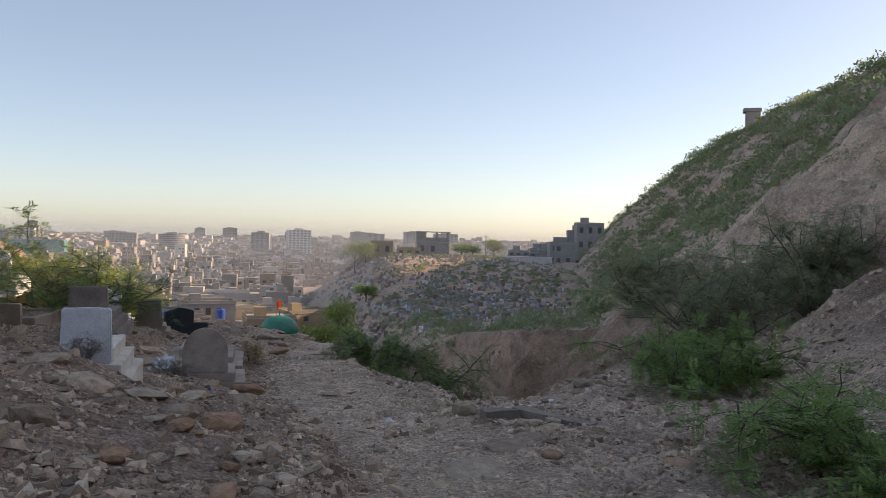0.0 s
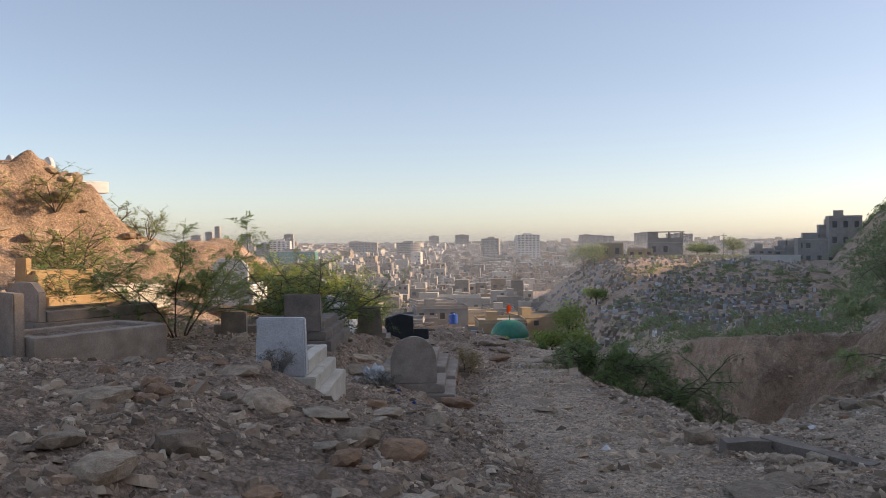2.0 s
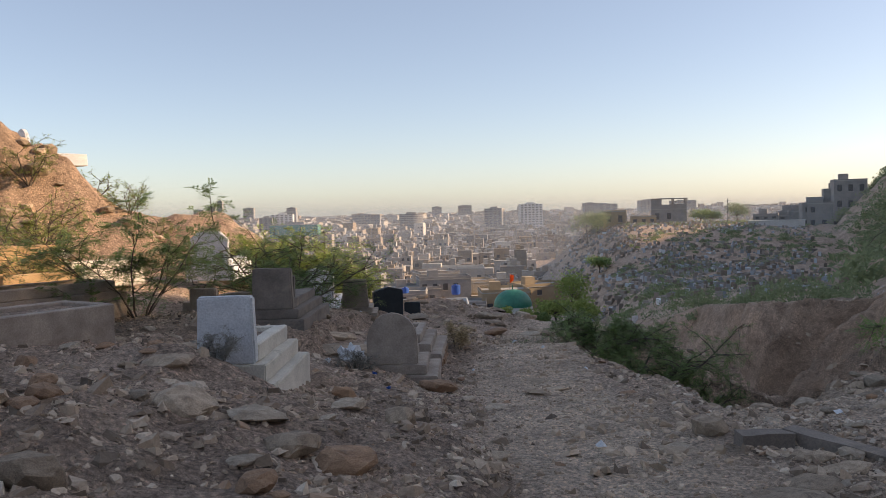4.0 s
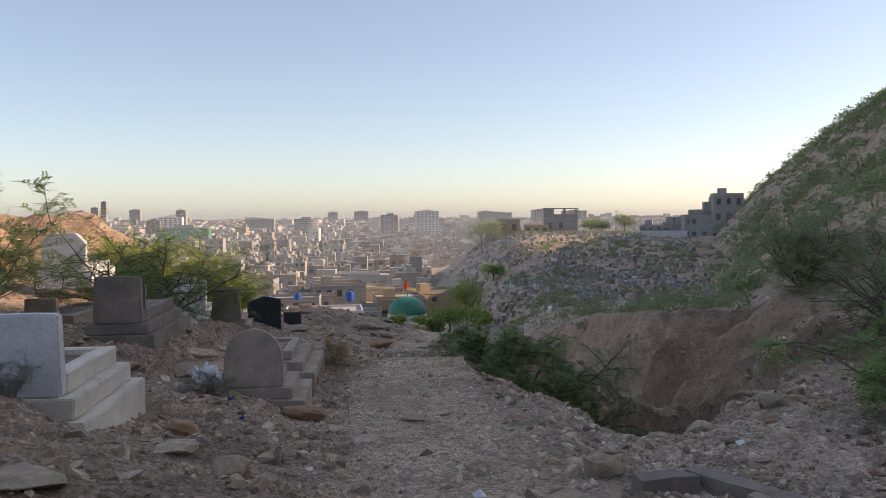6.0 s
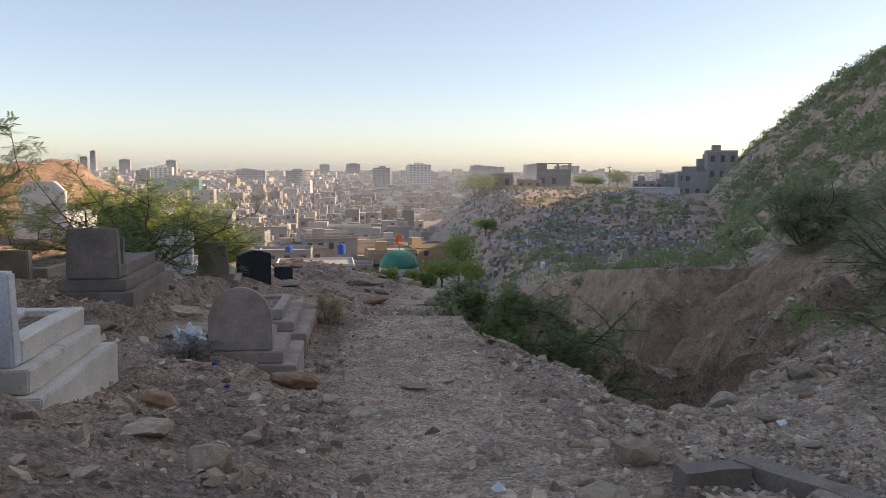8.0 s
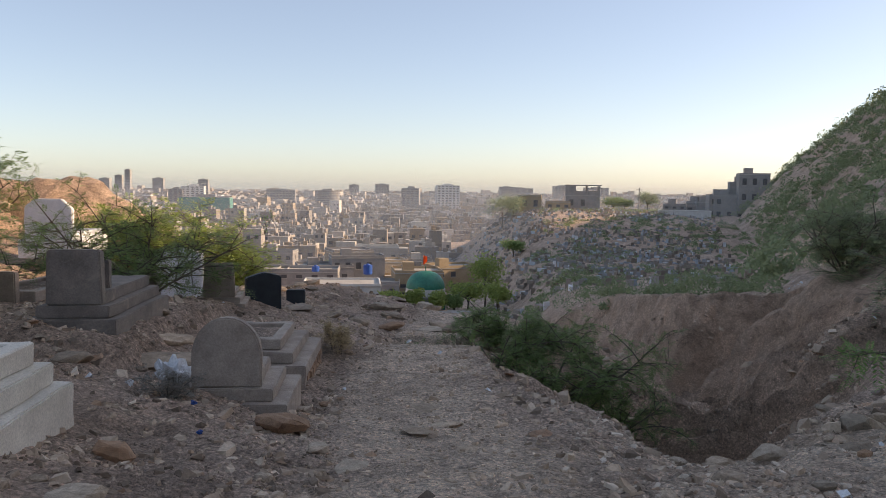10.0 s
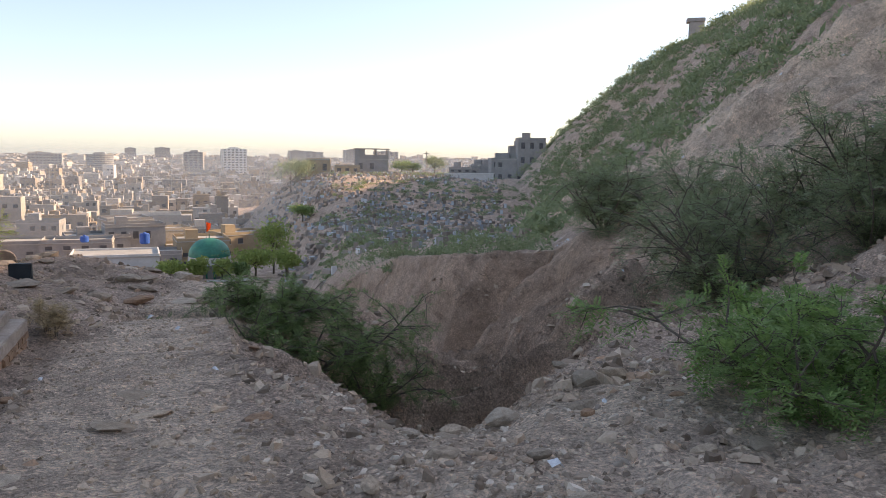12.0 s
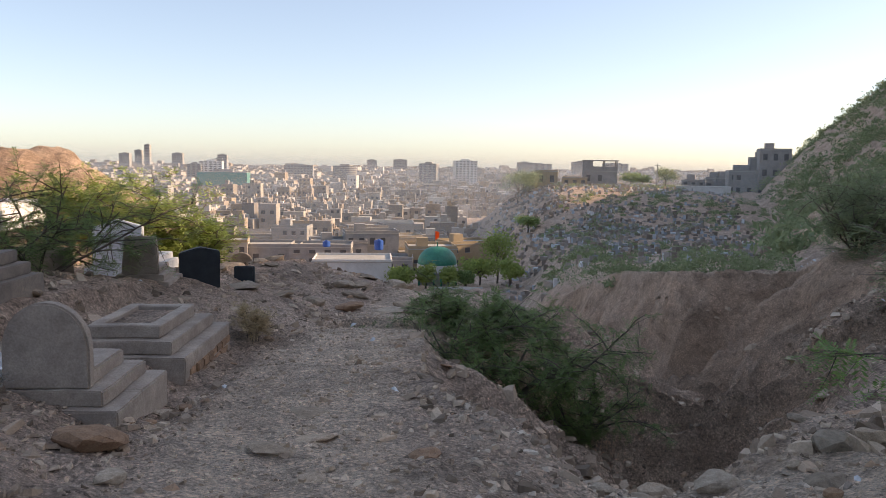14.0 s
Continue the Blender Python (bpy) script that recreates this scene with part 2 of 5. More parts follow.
    # a washed-out step across the path
    z = z - 0.55 * smooth(0.0, 0.3, x + 0.3 * fbm(y * 1.5, x * 1.5, 2, 4)) * smooth(1.9, 1.5, x) * smooth(18.2, 19.9, y + 0.5 * fbm(x * 1.3, y, 3, 14)) * smooth(20.3, 20.0, y + 0.5 * fbm(x * 1.3, y, 3, 14))
    # lumps and ruts
    onp = smooth(1.1, 0.5, np.abs(off)) * smooth(30, 24, y)
    z = z + (0.30 - 0.18 * onp) * fbm(x * 0.7, y * 0.7, 4, 31) * np.clip(far * 1.2, 0.3, 1.4)
    z = z + (0.10 - 0.05 * onp) * fbm(x * 3.1, y * 3.1, 4, 41) * smooth(45, 15, y)
    z = z + 1.3 * fbm(x * 0.045, y * 0.045, 4, 51) * smooth(40, 120, np.hypot(x, y)) * smooth(280, 200, y)
    return z


def ground_z(x, y):
    return float(height(np.array([x]), np.array([y]))[0])


def mesh_object(name, verts, faces, material, parent=None):
    me = bpy.data.meshes.new(name)
    me.from_pydata(verts, [], faces)
    me.materials.append(material)
    ob = new(name, me)
    ob.parent = parent
    return ob


def axis_steps(first, rates):
    """Distances from the middle whose steps widen: rows of reach and rate of growth."""
    out, d = [0.0], 0.0
    for reach, rate in rates:
        while d < reach:
            d += first + rate * d if rate < 0.02 else max(first, rate * d)
            out.append(d)
    return np.array(out)


def ground_material():
    m, n, l, b = nodes_of("dry_earth")
    co = n.new("ShaderNodeTexCoord").outputs["Object"]
    at = n.new("ShaderNodeAttribute")
    at.attribute_name = "trodden"
    sc = n.new("ShaderNodeAttribute")
    sc.attribute_name = "redness"
    big = noise_tex(n, l, 0.35, 8, 0.62, co, 0.4)
    mid = noise_tex(n, l, 3.2, 8, 0.7, co)
    fine = noise_tex(n, l, 28, 6, 0.75, co)
    soil = ramp(n, l, big.outputs["Fac"], [(0.32, (0.37, 0.28, 0.215)), (0.5, (0.51, 0.39, 0.31)), (0.68, (0.65, 0.51, 0.415))]).outputs["Color"]
    red = ramp(n, l, mid.outputs["Fac"], [(0.3, (0.40, 0.265, 0.18)), (0.7, (0.60, 0.42, 0.29))]).outputs["Color"]
    dust = ramp(n, l, mid.outputs["Fac"], [(0.3, (0.62, 0.48, 0.37)), (0.7, (0.82, 0.67, 0.53))]).outputs["Color"]
    col = mix(n, l, sc.outputs["Fac"], soil, red)
    col = mix(n, l, at.outputs["Fac"], col, dust)
    spk = ramp(n, l, fine.outputs["Fac"], [(0.32, (0.35, 0.35, 0.35)), (0.5, (1.0, 1.0, 1.0)), (0.68, (1.6, 1.58, 1.55))]).outputs["Color"]
    col = mix(n, l, 0.85, col, spk, 'MULTIPLY')
    peb = n.new("ShaderNodeTexVoronoi")
    peb.inputs["Scale"].default_value = 22
    l.new(co, peb.inputs["Vector"])
    pc = ramp(n, l, peb.outputs["Distance"], [(0.12, (1.25, 1.22, 1.18)), (0.3, (1, 1, 1)), (0.5, (0.75, 0.74, 0.73))]).outputs["Color"]
    col = mix(n, l, 0.7, col, pc, 'MULTIPLY')
    slab = noise_tex(n, l, 8.0, 9, 0.78, co, 1.2)
    sl = ramp(n, l, slab.outputs["Fac"], [(0.38, (0.50, 0.48, 0.46)), (0.5, (1.05, 1.05, 1.05)), (0.62, (1.4, 1.38, 1.36))]).outputs["Color"]
    col = mix(n, l, 0.85, col, sl, 'MULTIPLY')
    crag = noise_tex(n, l, 0.9, 9, 0.72, co, 0.6)
    cc = ramp(n, l, crag.outputs["Fac"], [(0.34, (0.60, 0.57, 0.55)), (0.5, (0.98, 0.97, 0.96)), (0.66, (1.22, 1.20, 1.18))]).outputs["Color"]
    col = mix(n, l, 0.9, col, cc, 'MULTIPLY')
    l.new(col, b.inputs["Base Color"])
    b.inputs["Roughness"].default_value = 0.95
    b0 = bump(n, l, b, crag.outputs["Fac"], 0.9, 0.35)
    b1 = bump(n, l, b, mid.outputs["Fac"], 0.7, 0.10, b0)
    b1 = bump(n, l, b, slab.outputs["Fac"], 0.8, 0.05, b1)
    b2 = bump(n, l, b, fine.outputs["Fac"], 0.7, 0.02, b1)
    inv = n.new("ShaderNodeMath")
    inv.operation = 'SUBTRACT'
    inv.inputs[0].default_value = 1.0
    l.new(peb.outputs["Distance"], inv.inputs[1])
    bump(n, l, b, inv.outputs[0], 0.5, 0.02, b2)
    return m


GROUND = ground_material()
gx = np.concatenate([-axis_steps(0.035, ((30, 0.0125), (400, 0.03), (4700, 0.09)))[:0:-1], axis_steps(0.03, ((45, 0.0095), (400, 0.024), (4700, 0.09)))]) + 0.8
gy = np.concatenate([-axis_steps(0.06, ((9, 0.019), (600, 0.12)))[:0:-1], axis_steps(0.04, ((70, 0.0085), (420, 0.024), (4900, 0.09)))]) + 5.5
GX, GY = np.meshgrid(gx, gy)
GZ = height(GX.ravel(), GY.ravel())
nx, ny = len(gx), len(gy)
idx = np.arange(nx * ny).reshape(ny, nx)
quads = np.stack([idx[:-1, :-1], idx[:-1, 1:], idx[1:, 1:], idx[1:, :-1]], -1).reshape(-1, 4)
gm = bpy.data.meshes.new("ground")
gm.from_pydata(np.stack([GX.ravel(), GY.ravel(), GZ], 1).tolist(), [], quads.tolist())
gm.materials.append(GROUND)
gm.polygons.foreach_set("use_smooth", np.ones(len(quads), bool))
off_path = np.abs(table(GY.ravel(), PATH_X) - GX.ravel() + 0.35 * fbm(GX.ravel() * 0.9, GY.ravel() * 0.9, 3, 61))
trod = smooth(1.25, 0.5, off_path) * smooth(40, 26, GY.ravel())
hv, hu = 0.940 * GX.ravel() - 0.342 * GY.ravel(), 0.342 * GX.ravel() + 0.940 * GY.ravel()
hn = 3 * fbm(GX.ravel() * 0.12, GY.ravel() * 0.12, 4, 71)
bare = smooth(5, 8, hv + hn) * smooth(27, 20, hv + hn) * smooth(95, 70, hu + hn * 3) * smooth(20, 32, hu)
trod = np.maximum(trod, 0.95 * bare)
lip = smooth(1.2, 2.6, GX.ravel()) * smooth(11, 8, GX.ravel()) * smooth(1, 4, GY.ravel()) * smooth(13.5, 11.5, GY.ravel())
trod = np.maximum(trod, lip * np.clip(0.55 + 0.8 * fbm(GX.ravel() * 0.8, GY.ravel() * 0.8, 3, 63), 0, 0.9))
gm.attributes.new("trodden", 'FLOAT', 'POINT').data.foreach_set("value", trod.astype(np.float32))
inside = smooth(-1.0, 1.5, np.minimum(GX.ravel() - table(GY.ravel(), GULLY_L), table(GY.ravel(), GULLY_R) + 2 - GX.ravel())) * smooth(13, 17, GY.ravel()) * smooth(110, 70, GY.ravel())
inside = np.clip(0.9 * bare + 0.25 * smooth(120, 200, GY.ravel()) * smooth(20, 40, GX.ravel()) + inside * 0.42 + 0.85 * np.exp(-((GX.ravel() + 15.5) / 9) ** 2 - ((GY.ravel() - 29) / 11) ** 2) + 0.35 * smooth(30, 8, GY.ravel()) * smooth(-0.5, -3, GX.ravel()), 0, 1)
gm.attributes.new("redness", 'FLOAT', 'POINT').data.foreach_set("value", inside.astype(np.float32))
ground = tagged(new("ground", gm), "dry stony earth of a hillside graveyard with a trodden path and an eroded gully", "ground", kind="structure")


# ---- building blocks ----
def part(name, bm, material, parent, label=""):
    me = bpy.data.meshes.new(name)
    bm.to_mesh(me)
    bm.free()
    me.materials.append(material)
    ob = new(name, me)
    ob.parent = parent
    return tagged(ob, label)


def thing(name, m, label, category, group=""):
    ob = new(name)
    ob.empty_display_size = 0.1
    ob.matrix_world = m
    return tagged(ob, label, category, group)


def box_bm(x0, x1, y0, y1, z0, z1, bevel=0.012, bm=None, jitter=0.0, rng=None):
    own = bm is None
    bm = bm or bmesh.new()
    r = bmesh.ops.create_cube(bm, size=1.0)
    for v in r["verts"]:
        v.co = Vector((x0 + (v.co.x + 0.5) * (x1 - x0), y0 + (v.co.y + 0.5) * (y1 - y0), z0 + (v.co.z + 0.5) * (z1 - z0)))
        if jitter:
            v.co += Vector([rng.uniform(-jitter, jitter) for _ in range(3)])
    if bevel and own:
        bmesh.ops.bevel(bm, geom=bm.edges[:], offset=bevel, segments=2, affect='EDGES')
    return bm


def slab_bm(outline, y0, y1, bevel=0.01):
    """A standing slab: an outline in x, z given thickness along y."""
    bm = bmesh.new()
    f = bm.faces.new([bm.verts.new((x, y0, z)) for x, z in outline])
    r = bmesh.ops.extrude_face_region(bm, geom=[f])
    for v in r["geom"]:
        if isinstance(v, bmesh.types.BMVert):
            v.co.y = y1
    bmesh.ops.recalc_face_normals(bm, faces=bm.faces[:])
    if bevel:
        bmesh.ops.bevel(bm, geom=[e for e in bm.edges if len(e.link_faces) == 2 and e.calc_face_angle(0) > 0.5], offset=bevel, segments=2, affect='EDGES')
    return bm


def ring_bm(w, l, z0, z1, wall, y0=0.0):
    """A hollow rectangular tier, open in the middle."""
    bm = bmesh.new()
    outer = [(-w / 2, y0), (w / 2, y0), (w / 2, y0 + l), (-w / 2, y0 + l)]
    inner = [(-w / 2 + wall, y0 + wall), (w / 2 - wall, y0 + wall), (w / 2 - wall, y0 + l - wall), (-w / 2 + wall, y0 + l - wall)]
    vs = [[bm.verts.new((x, y, z)) for x, y in ring] for ring, z in ((outer, z0), (outer, z1), (inner, z1), (inner, z0))]
    for a, b in zip(vs, vs[1:] + vs[:1]):
        for k in range(4):
            bm.faces.new((a[k], a[(k + 1) % 4], b[(k + 1) % 4], b[k]))
    bmesh.ops.recalc_face_normals(bm, faces=bm.faces[:])
    bmesh.ops.bevel(bm, geom=bm.edges[:], offset=0.012, segments=1, affect='EDGES')
    return bm


def head_outline(shape, w, h):
    if shape == 'round':
        pts = [(-w / 2, 0), (-w / 2, h * 0.45)]
        pts += [(-w / 2 * math.cos(a), h * 0.45 + h * 0.55 * math.sin(a) ** 0.9) for a in np.linspace(0.12, math.pi - 0.12, 13)]
        return pts[::1] + [(w / 2, h * 0.45), (w / 2, 0)]
    if shape == 'taper':
        return [(-w / 2, 0), (-w * 0.43, h), (w * 0.43, h), (w / 2, 0)]
    if shape == 'peak':
        return [(-w / 2, 0), (-w / 2, h * 0.82), (0, h), (w / 2, h * 0.86), (w / 2, 0)]
    if shape == 'cut':
        return [(-w / 2, 0), (-w / 2, h * 0.8), (-w * 0.28, h), (w * 0.28, h), (w / 2, h * 0.75), (w / 2, 0)]
    return [(-w / 2, 0), (-w * 0.48, h), (w * 0.48, h), (w / 2, 0)]


def worn(bm, amount=0.007, cuts=5):
    """Break long edges up and let hand-laid cement wander off true."""
    bmesh.ops.subdivide_edges(bm, edges=[e for e in bm.edges if e.calc_length() > 0.3], cuts=cuts, use_grid_fill=True)
    for v in bm.verts:
        v.co += noise.noise_vector(v.co * 3.1) * amount * 1.6 + noise.noise_vector(v.co * 11) * amount
    return bm


def grave(x, y, z, turn, label, material, shape, hw, hh, thick=0.12, tiers=3, w0=0.95, length=2.0, rise=0.15, inset=0.11, head_material=None, hollow=True):
    """A stepped grave on nested tiers; its headstone stands across the near end, on the second tier where there are three."""
    g = thing("grave", pose(x, y, z, 0, 0, turn), label, "grave", "graves on the hillside")
    seat = min(2, max(0, tiers - 1))
    sit = seat * rise
    if shape:
        base = -0.25 if seat == 0 else sit
        outline = [(a, b + (base if b == 0 else sit)) for a, b in head_outline(shape, hw, hh - sit)]
        part("headstone", worn(slab_bm(outline, -thick, 0, 0.016), 0.004, 3), head_material or material, g)
    for k in range(tiers):
        w = w0 - 2 * inset * k
        front = 0.006 if k >= seat else -thick - 0.045 - inset * 0.75 * (seat - 1 - k)
        back = length - inset * k * 0.9
        top = k == tiers - 1
        z0, z1 = rise * k - (0.25 if k == 0 else 0), rise * (k + 1)
        if top and hollow:
            part("tier", worn(ring_bm(w, back - front, z0, z1, 0.13, front)), material, g)
        else:
            part("tier", worn(box_bm(-w / 2, w / 2, front, back, z0, z1 - 0.001 * k)), material, g)
    if hollow and tiers:
        w, l = w0 - 2 * inset * (tiers - 1) - 0.22, length - inset * (tiers - 1) * 0.9 - 0.11
        part("earth_fill", worn(box_bm(-w / 2, w / 2, 0.12, l, rise * (tiers - 1) - 0.02, rise * tiers - 0.05, 0.02), 0.012), GROUND, g, "dry earth fill")
    return g


# ---- graves beside the path ----
grave(-2.41, 8.42, 0.20, 2, "whitewashed headstone with stepped cream grave, paint flaking", WHITEWASH_CREAM, 'rect', 0.52, 0.93, 0.12, 3, 0.92, 1.42, 0.16, 0.1, WHITEWASH)
grave(-1.345, 11.92, -0.45, 1, "round-topped grey concrete headstone with low stepped plinth", CONCRETE, 'round', 0.67, 0.95, 0.11, 3, 1.2, 1.02, 0.13, 0.15, None, False)
brown = grave(-3.24, 13.08, 0.16, 1, "brown concrete headstone with stepped brown grave behind", CONCRETE_BROWN, 'rect', 0.60, 0.89, 0.14, 3, 0.98, 1.85, 0.14, 0.1, None, False)
part("inner_stone", worn(slab_bm([(-0.1, 0.4), (-0.1, 0.74), (0.24, 0.74), (0.24, 0.4)], 0.28, 0.38, 0.012), 0.004, 2), CONCRETE_BROWN, brown, "small second stone")
grave(-2.95, 18.66, -0.46, 6, "tapered grey headstone with pale stepped grave", CONCRETE, 'taper', 0.58, 0.84, 0.12, 3, 0.95, 0.9, 0.11, 0.1, None, False)
grave(-2.45, 20.2, -0.5, 20, "black slate headstone with a shallow peaked top", BLACKSTONE, 'peak', 0.70, 0.56, 0.18, 0)


# ---- stones ----
def rock_mesh(name, seed, material, flat=0.6):
    """An angular broken stone with slightly worn edges."""
    rng = random.Random(seed)
    bm = bmesh.new()
    lean_ = [Vector([rng.gauss(0, 1) for _ in range(3)]).normalized() for _ in range(6)]
    cut = [rng.uniform(0.30, 0.46) for _ in lean_]
    for _ in range(60):
        d = Vector([rng.gauss(0, 1) for _ in range(3)]).normalized() * rng.uniform(0.44, 0.54)
        for n_, c_ in zip(lean_, cut):          # broken faces
            over = d.dot(n_) - c_
            if over > 0:
                d -= n_ * over * 0.92
        bm.verts.new((d.x, d.y, max(-0.36, min(0.36, d.z)) * flat))
    hull = bmesh.ops.convex_hull(bm, input=bm.verts[:])
    bmesh.ops.delete(bm, geom=[g for g in hull["geom_interior"] if isinstance(g, bmesh.types.BMVert)], context='VERTS')
    bmesh.ops.subdivide_edges(bm, edges=[e for e in bm.edges if e.calc_length() > 0.22], cuts=1)
    for v in bm.verts:
        v.co += noise.noise_vector(v.co * 4.5 + Vector((seed, 0, 0))) * 0.045 + noise.noise_vector(v.co * 13) * 0.015
    me = bpy.data.meshes.new(name)
    bm.to_mesh(me)
    bm.free()
    me.materials.append(material)
    return me


ROCKS = [rock_mesh("rock", 10 + k, (STONE_TAN, STONE_GREY, STONE_TAN, STONE_RUST)[k % 4], (0.62, 0.45, 0.8, 0.55, 0.35)[k % 5]) for k in range(20)]
ROCK_KINDS = {0: "tan", 1: "grey", 2: "tan", 3: "rust-brown"}


def rock(x, y, size, k, turn, tall=1.0, sink=0.3, label="", wide=1.0):
    ob = new("rock", ROCKS[k % 20])
    flat = (0.62, 0.45, 0.8, 0.55, 0.35)[k % 5] * size * tall
    ob.matrix_world = pose(x, y, ground_z(x, y) + flat * (0.5 - sink) * 0.75, random.uniform(-12, 12), random.uniform(-12, 12), turn) @ Matrix.Diagonal((size * wide, size, size * tall, 1))
    return tagged(ob, label or f"loose angular {ROCK_KINDS[k % 4]} stone on dry earth", "rock", "loose stones on the slope")


# stones that stand out
for x, y, s, k, t, tall, wide in (
        (1.74, 8.05, 0.32, 2, 20, 1.0, 1.2), (2.3, 6.75, 0.26, 6, 10, 0.8, 1.3), (2.15, 7.05, 0.2, 0, 40, 1.0, 1.1), (2.0, 6.5, 0.34, 10, 5, 0.5, 1.3), (1.3, 7.35, 0.24, 8, 30, 0.7, 1.3), (2.5, 7.1, 0.2, 5, 80, 0.8, 1.2), (-0.72, 11.05, 0.42, 3, 10, 0.9, 1.25), (-2.55, 7.35, 0.40, 4, 40, 1.0, 1.1),
        (-2.0, 6.25, 0.36, 0, 15, 1.1, 1.2), (-1.55, 6.3, 0.34, 9, 70, 1.0, 1.5), (-1.25, 5.95, 0.34, 0, 100, 1.0, 1.3),
        (-0.92, 5.85, 0.30, 7, 30, 0.9, 1.4), (-2.95, 5.55, 0.34, 0, 0, 1.0, 1.4), (-3.3, 5.75, 0.3, 4, 20, 0.9, 1.3),
        (-2.65, 5.8, 0.22, 3, 60, 1.2, 1.0), (-2.05, 4.6, 0.28, 2, 30, 1.0, 1.3), (-2.5, 4.15, 0.24, 1, 60, 1.0, 1.2),
        (-2.15, 3.9, 0.3, 0, 10, 1.0, 1.2), (-1.5, 4.3, 0.2, 3, 45, 1.0, 1.2), (3.65, 10.9, 0.3, 1, 20, 1.2, 1.2), (4.15, 10.4, 0.3, 4, 80, 1.1, 1.2),
        (3.3, 11.15, 0.3, 12, 30, 1.2, 1.1), (5.0, 11.4, 0.3, 2, 10, 1.0, 1.3), (5.7, 12.4, 0.28, 6, 50, 1.0, 1.2), (2.9, 11.2, 0.26, 1, 5, 1.1, 1.0),
        (4.6, 11.2, 0.3, 5, 15, 1.0, 1.2), (-0.75, 7.2, 0.26, 12, 10, 1.1, 1.0), (0.55, 11.2, 0.30, 4, 20, 0.6, 1.5), (0.75, 11.6, 0.32, 14, 35, 0.5, 1.5),
        (0.0, 9.8, 0.28, 9, 70, 0.5, 1.4), (0.6, 12.45, 0.3, 4, 15, 0.5, 1.4), (1.15, 5.2, 0.55, 9, 20, 0.35, 1.3), (1.7, 6.0, 0.6, 14, 60, 0.3, 1.2), (1.35, 7.4, 0.28, 9, 30, 0.8, 1.2),
        (-1.9, 21.0, 0.6, 9, 20, 0.8, 1.5), (-1.2, 21.6, 0.5, 4, 50, 0.9, 1.4), (-0.6, 21.9, 0.45, 0, 30, 0.9, 1.2), (0.1, 22.0, 0.5, 3, 0, 0.8, 1.3),
        (-0.2, 24.0, 0.5, 1, 20, 1.0, 1.2), (1.0, 25.5, 0.55, 5, 60, 1.0, 1.4), (0.2, 25.8, 0.6, 9, 80, 1.0, 1.3), (-2.9, 12.0, 0.32, 8, 10, 1.0, 1.3),
        (-3.4, 10.0, 0.34, 4, 30, 0.9, 1.6), (-3.9, 10.3, 0.24, 3, 40, 1.6, 0.9), (-3.2, 9.7, 0.22, 11, 10, 1.5, 0.9), (-2.95, 10.5, 0.34, 1, 50, 1.0, 1.1), (-3.6, 9.0, 0.2, 3, 10, 1.7, 0.9),
        (-4.2, 8.2, 0.22, 7, 60, 1.6, 0.9), (-3.3, 8.6, 0.22, 0, 20, 1.3, 1.0), (-2.2, 12.9, 0.7, 4, 20, 0.9, 1.8), (-2.5, 14.0, 0.6, 14, 60, 0.9, 1.5)):
    rock(x, y, s, k, t, tall, 0.3, "", wide)

rng = random.Random(5)
count = 0
while count < 150:
    d = 2.6 + 13.4 * rng.random() ** 1.3
    a = math.radians(rng.uniform(-32, 42))
    x, y = d * math.sin(a) + 0.2, d * math.cos(a) + 1.0
    lane = abs(float(table(y, PATH_X)) - x)
    if (lane < 0.85 and rng.random() < 0.85) or (-2.0 < x < -0.7 and 11.6 < y < 16.2) or (-3.0 < x < -1.8 and 8.2 < y < 10.4) or (2 < x < 9 and y > 12.6):
        continue
    rock(x, y, rng.choice((0.1, 0.12, 0.15, 0.19)) * rng.uniform(0.8, 1.25), rng.randrange(20), rng.uniform(0, 360), rng.uniform(0.7, 1.1), 0.25, "", rng.uniform(1.0, 1.6))
    count += 1


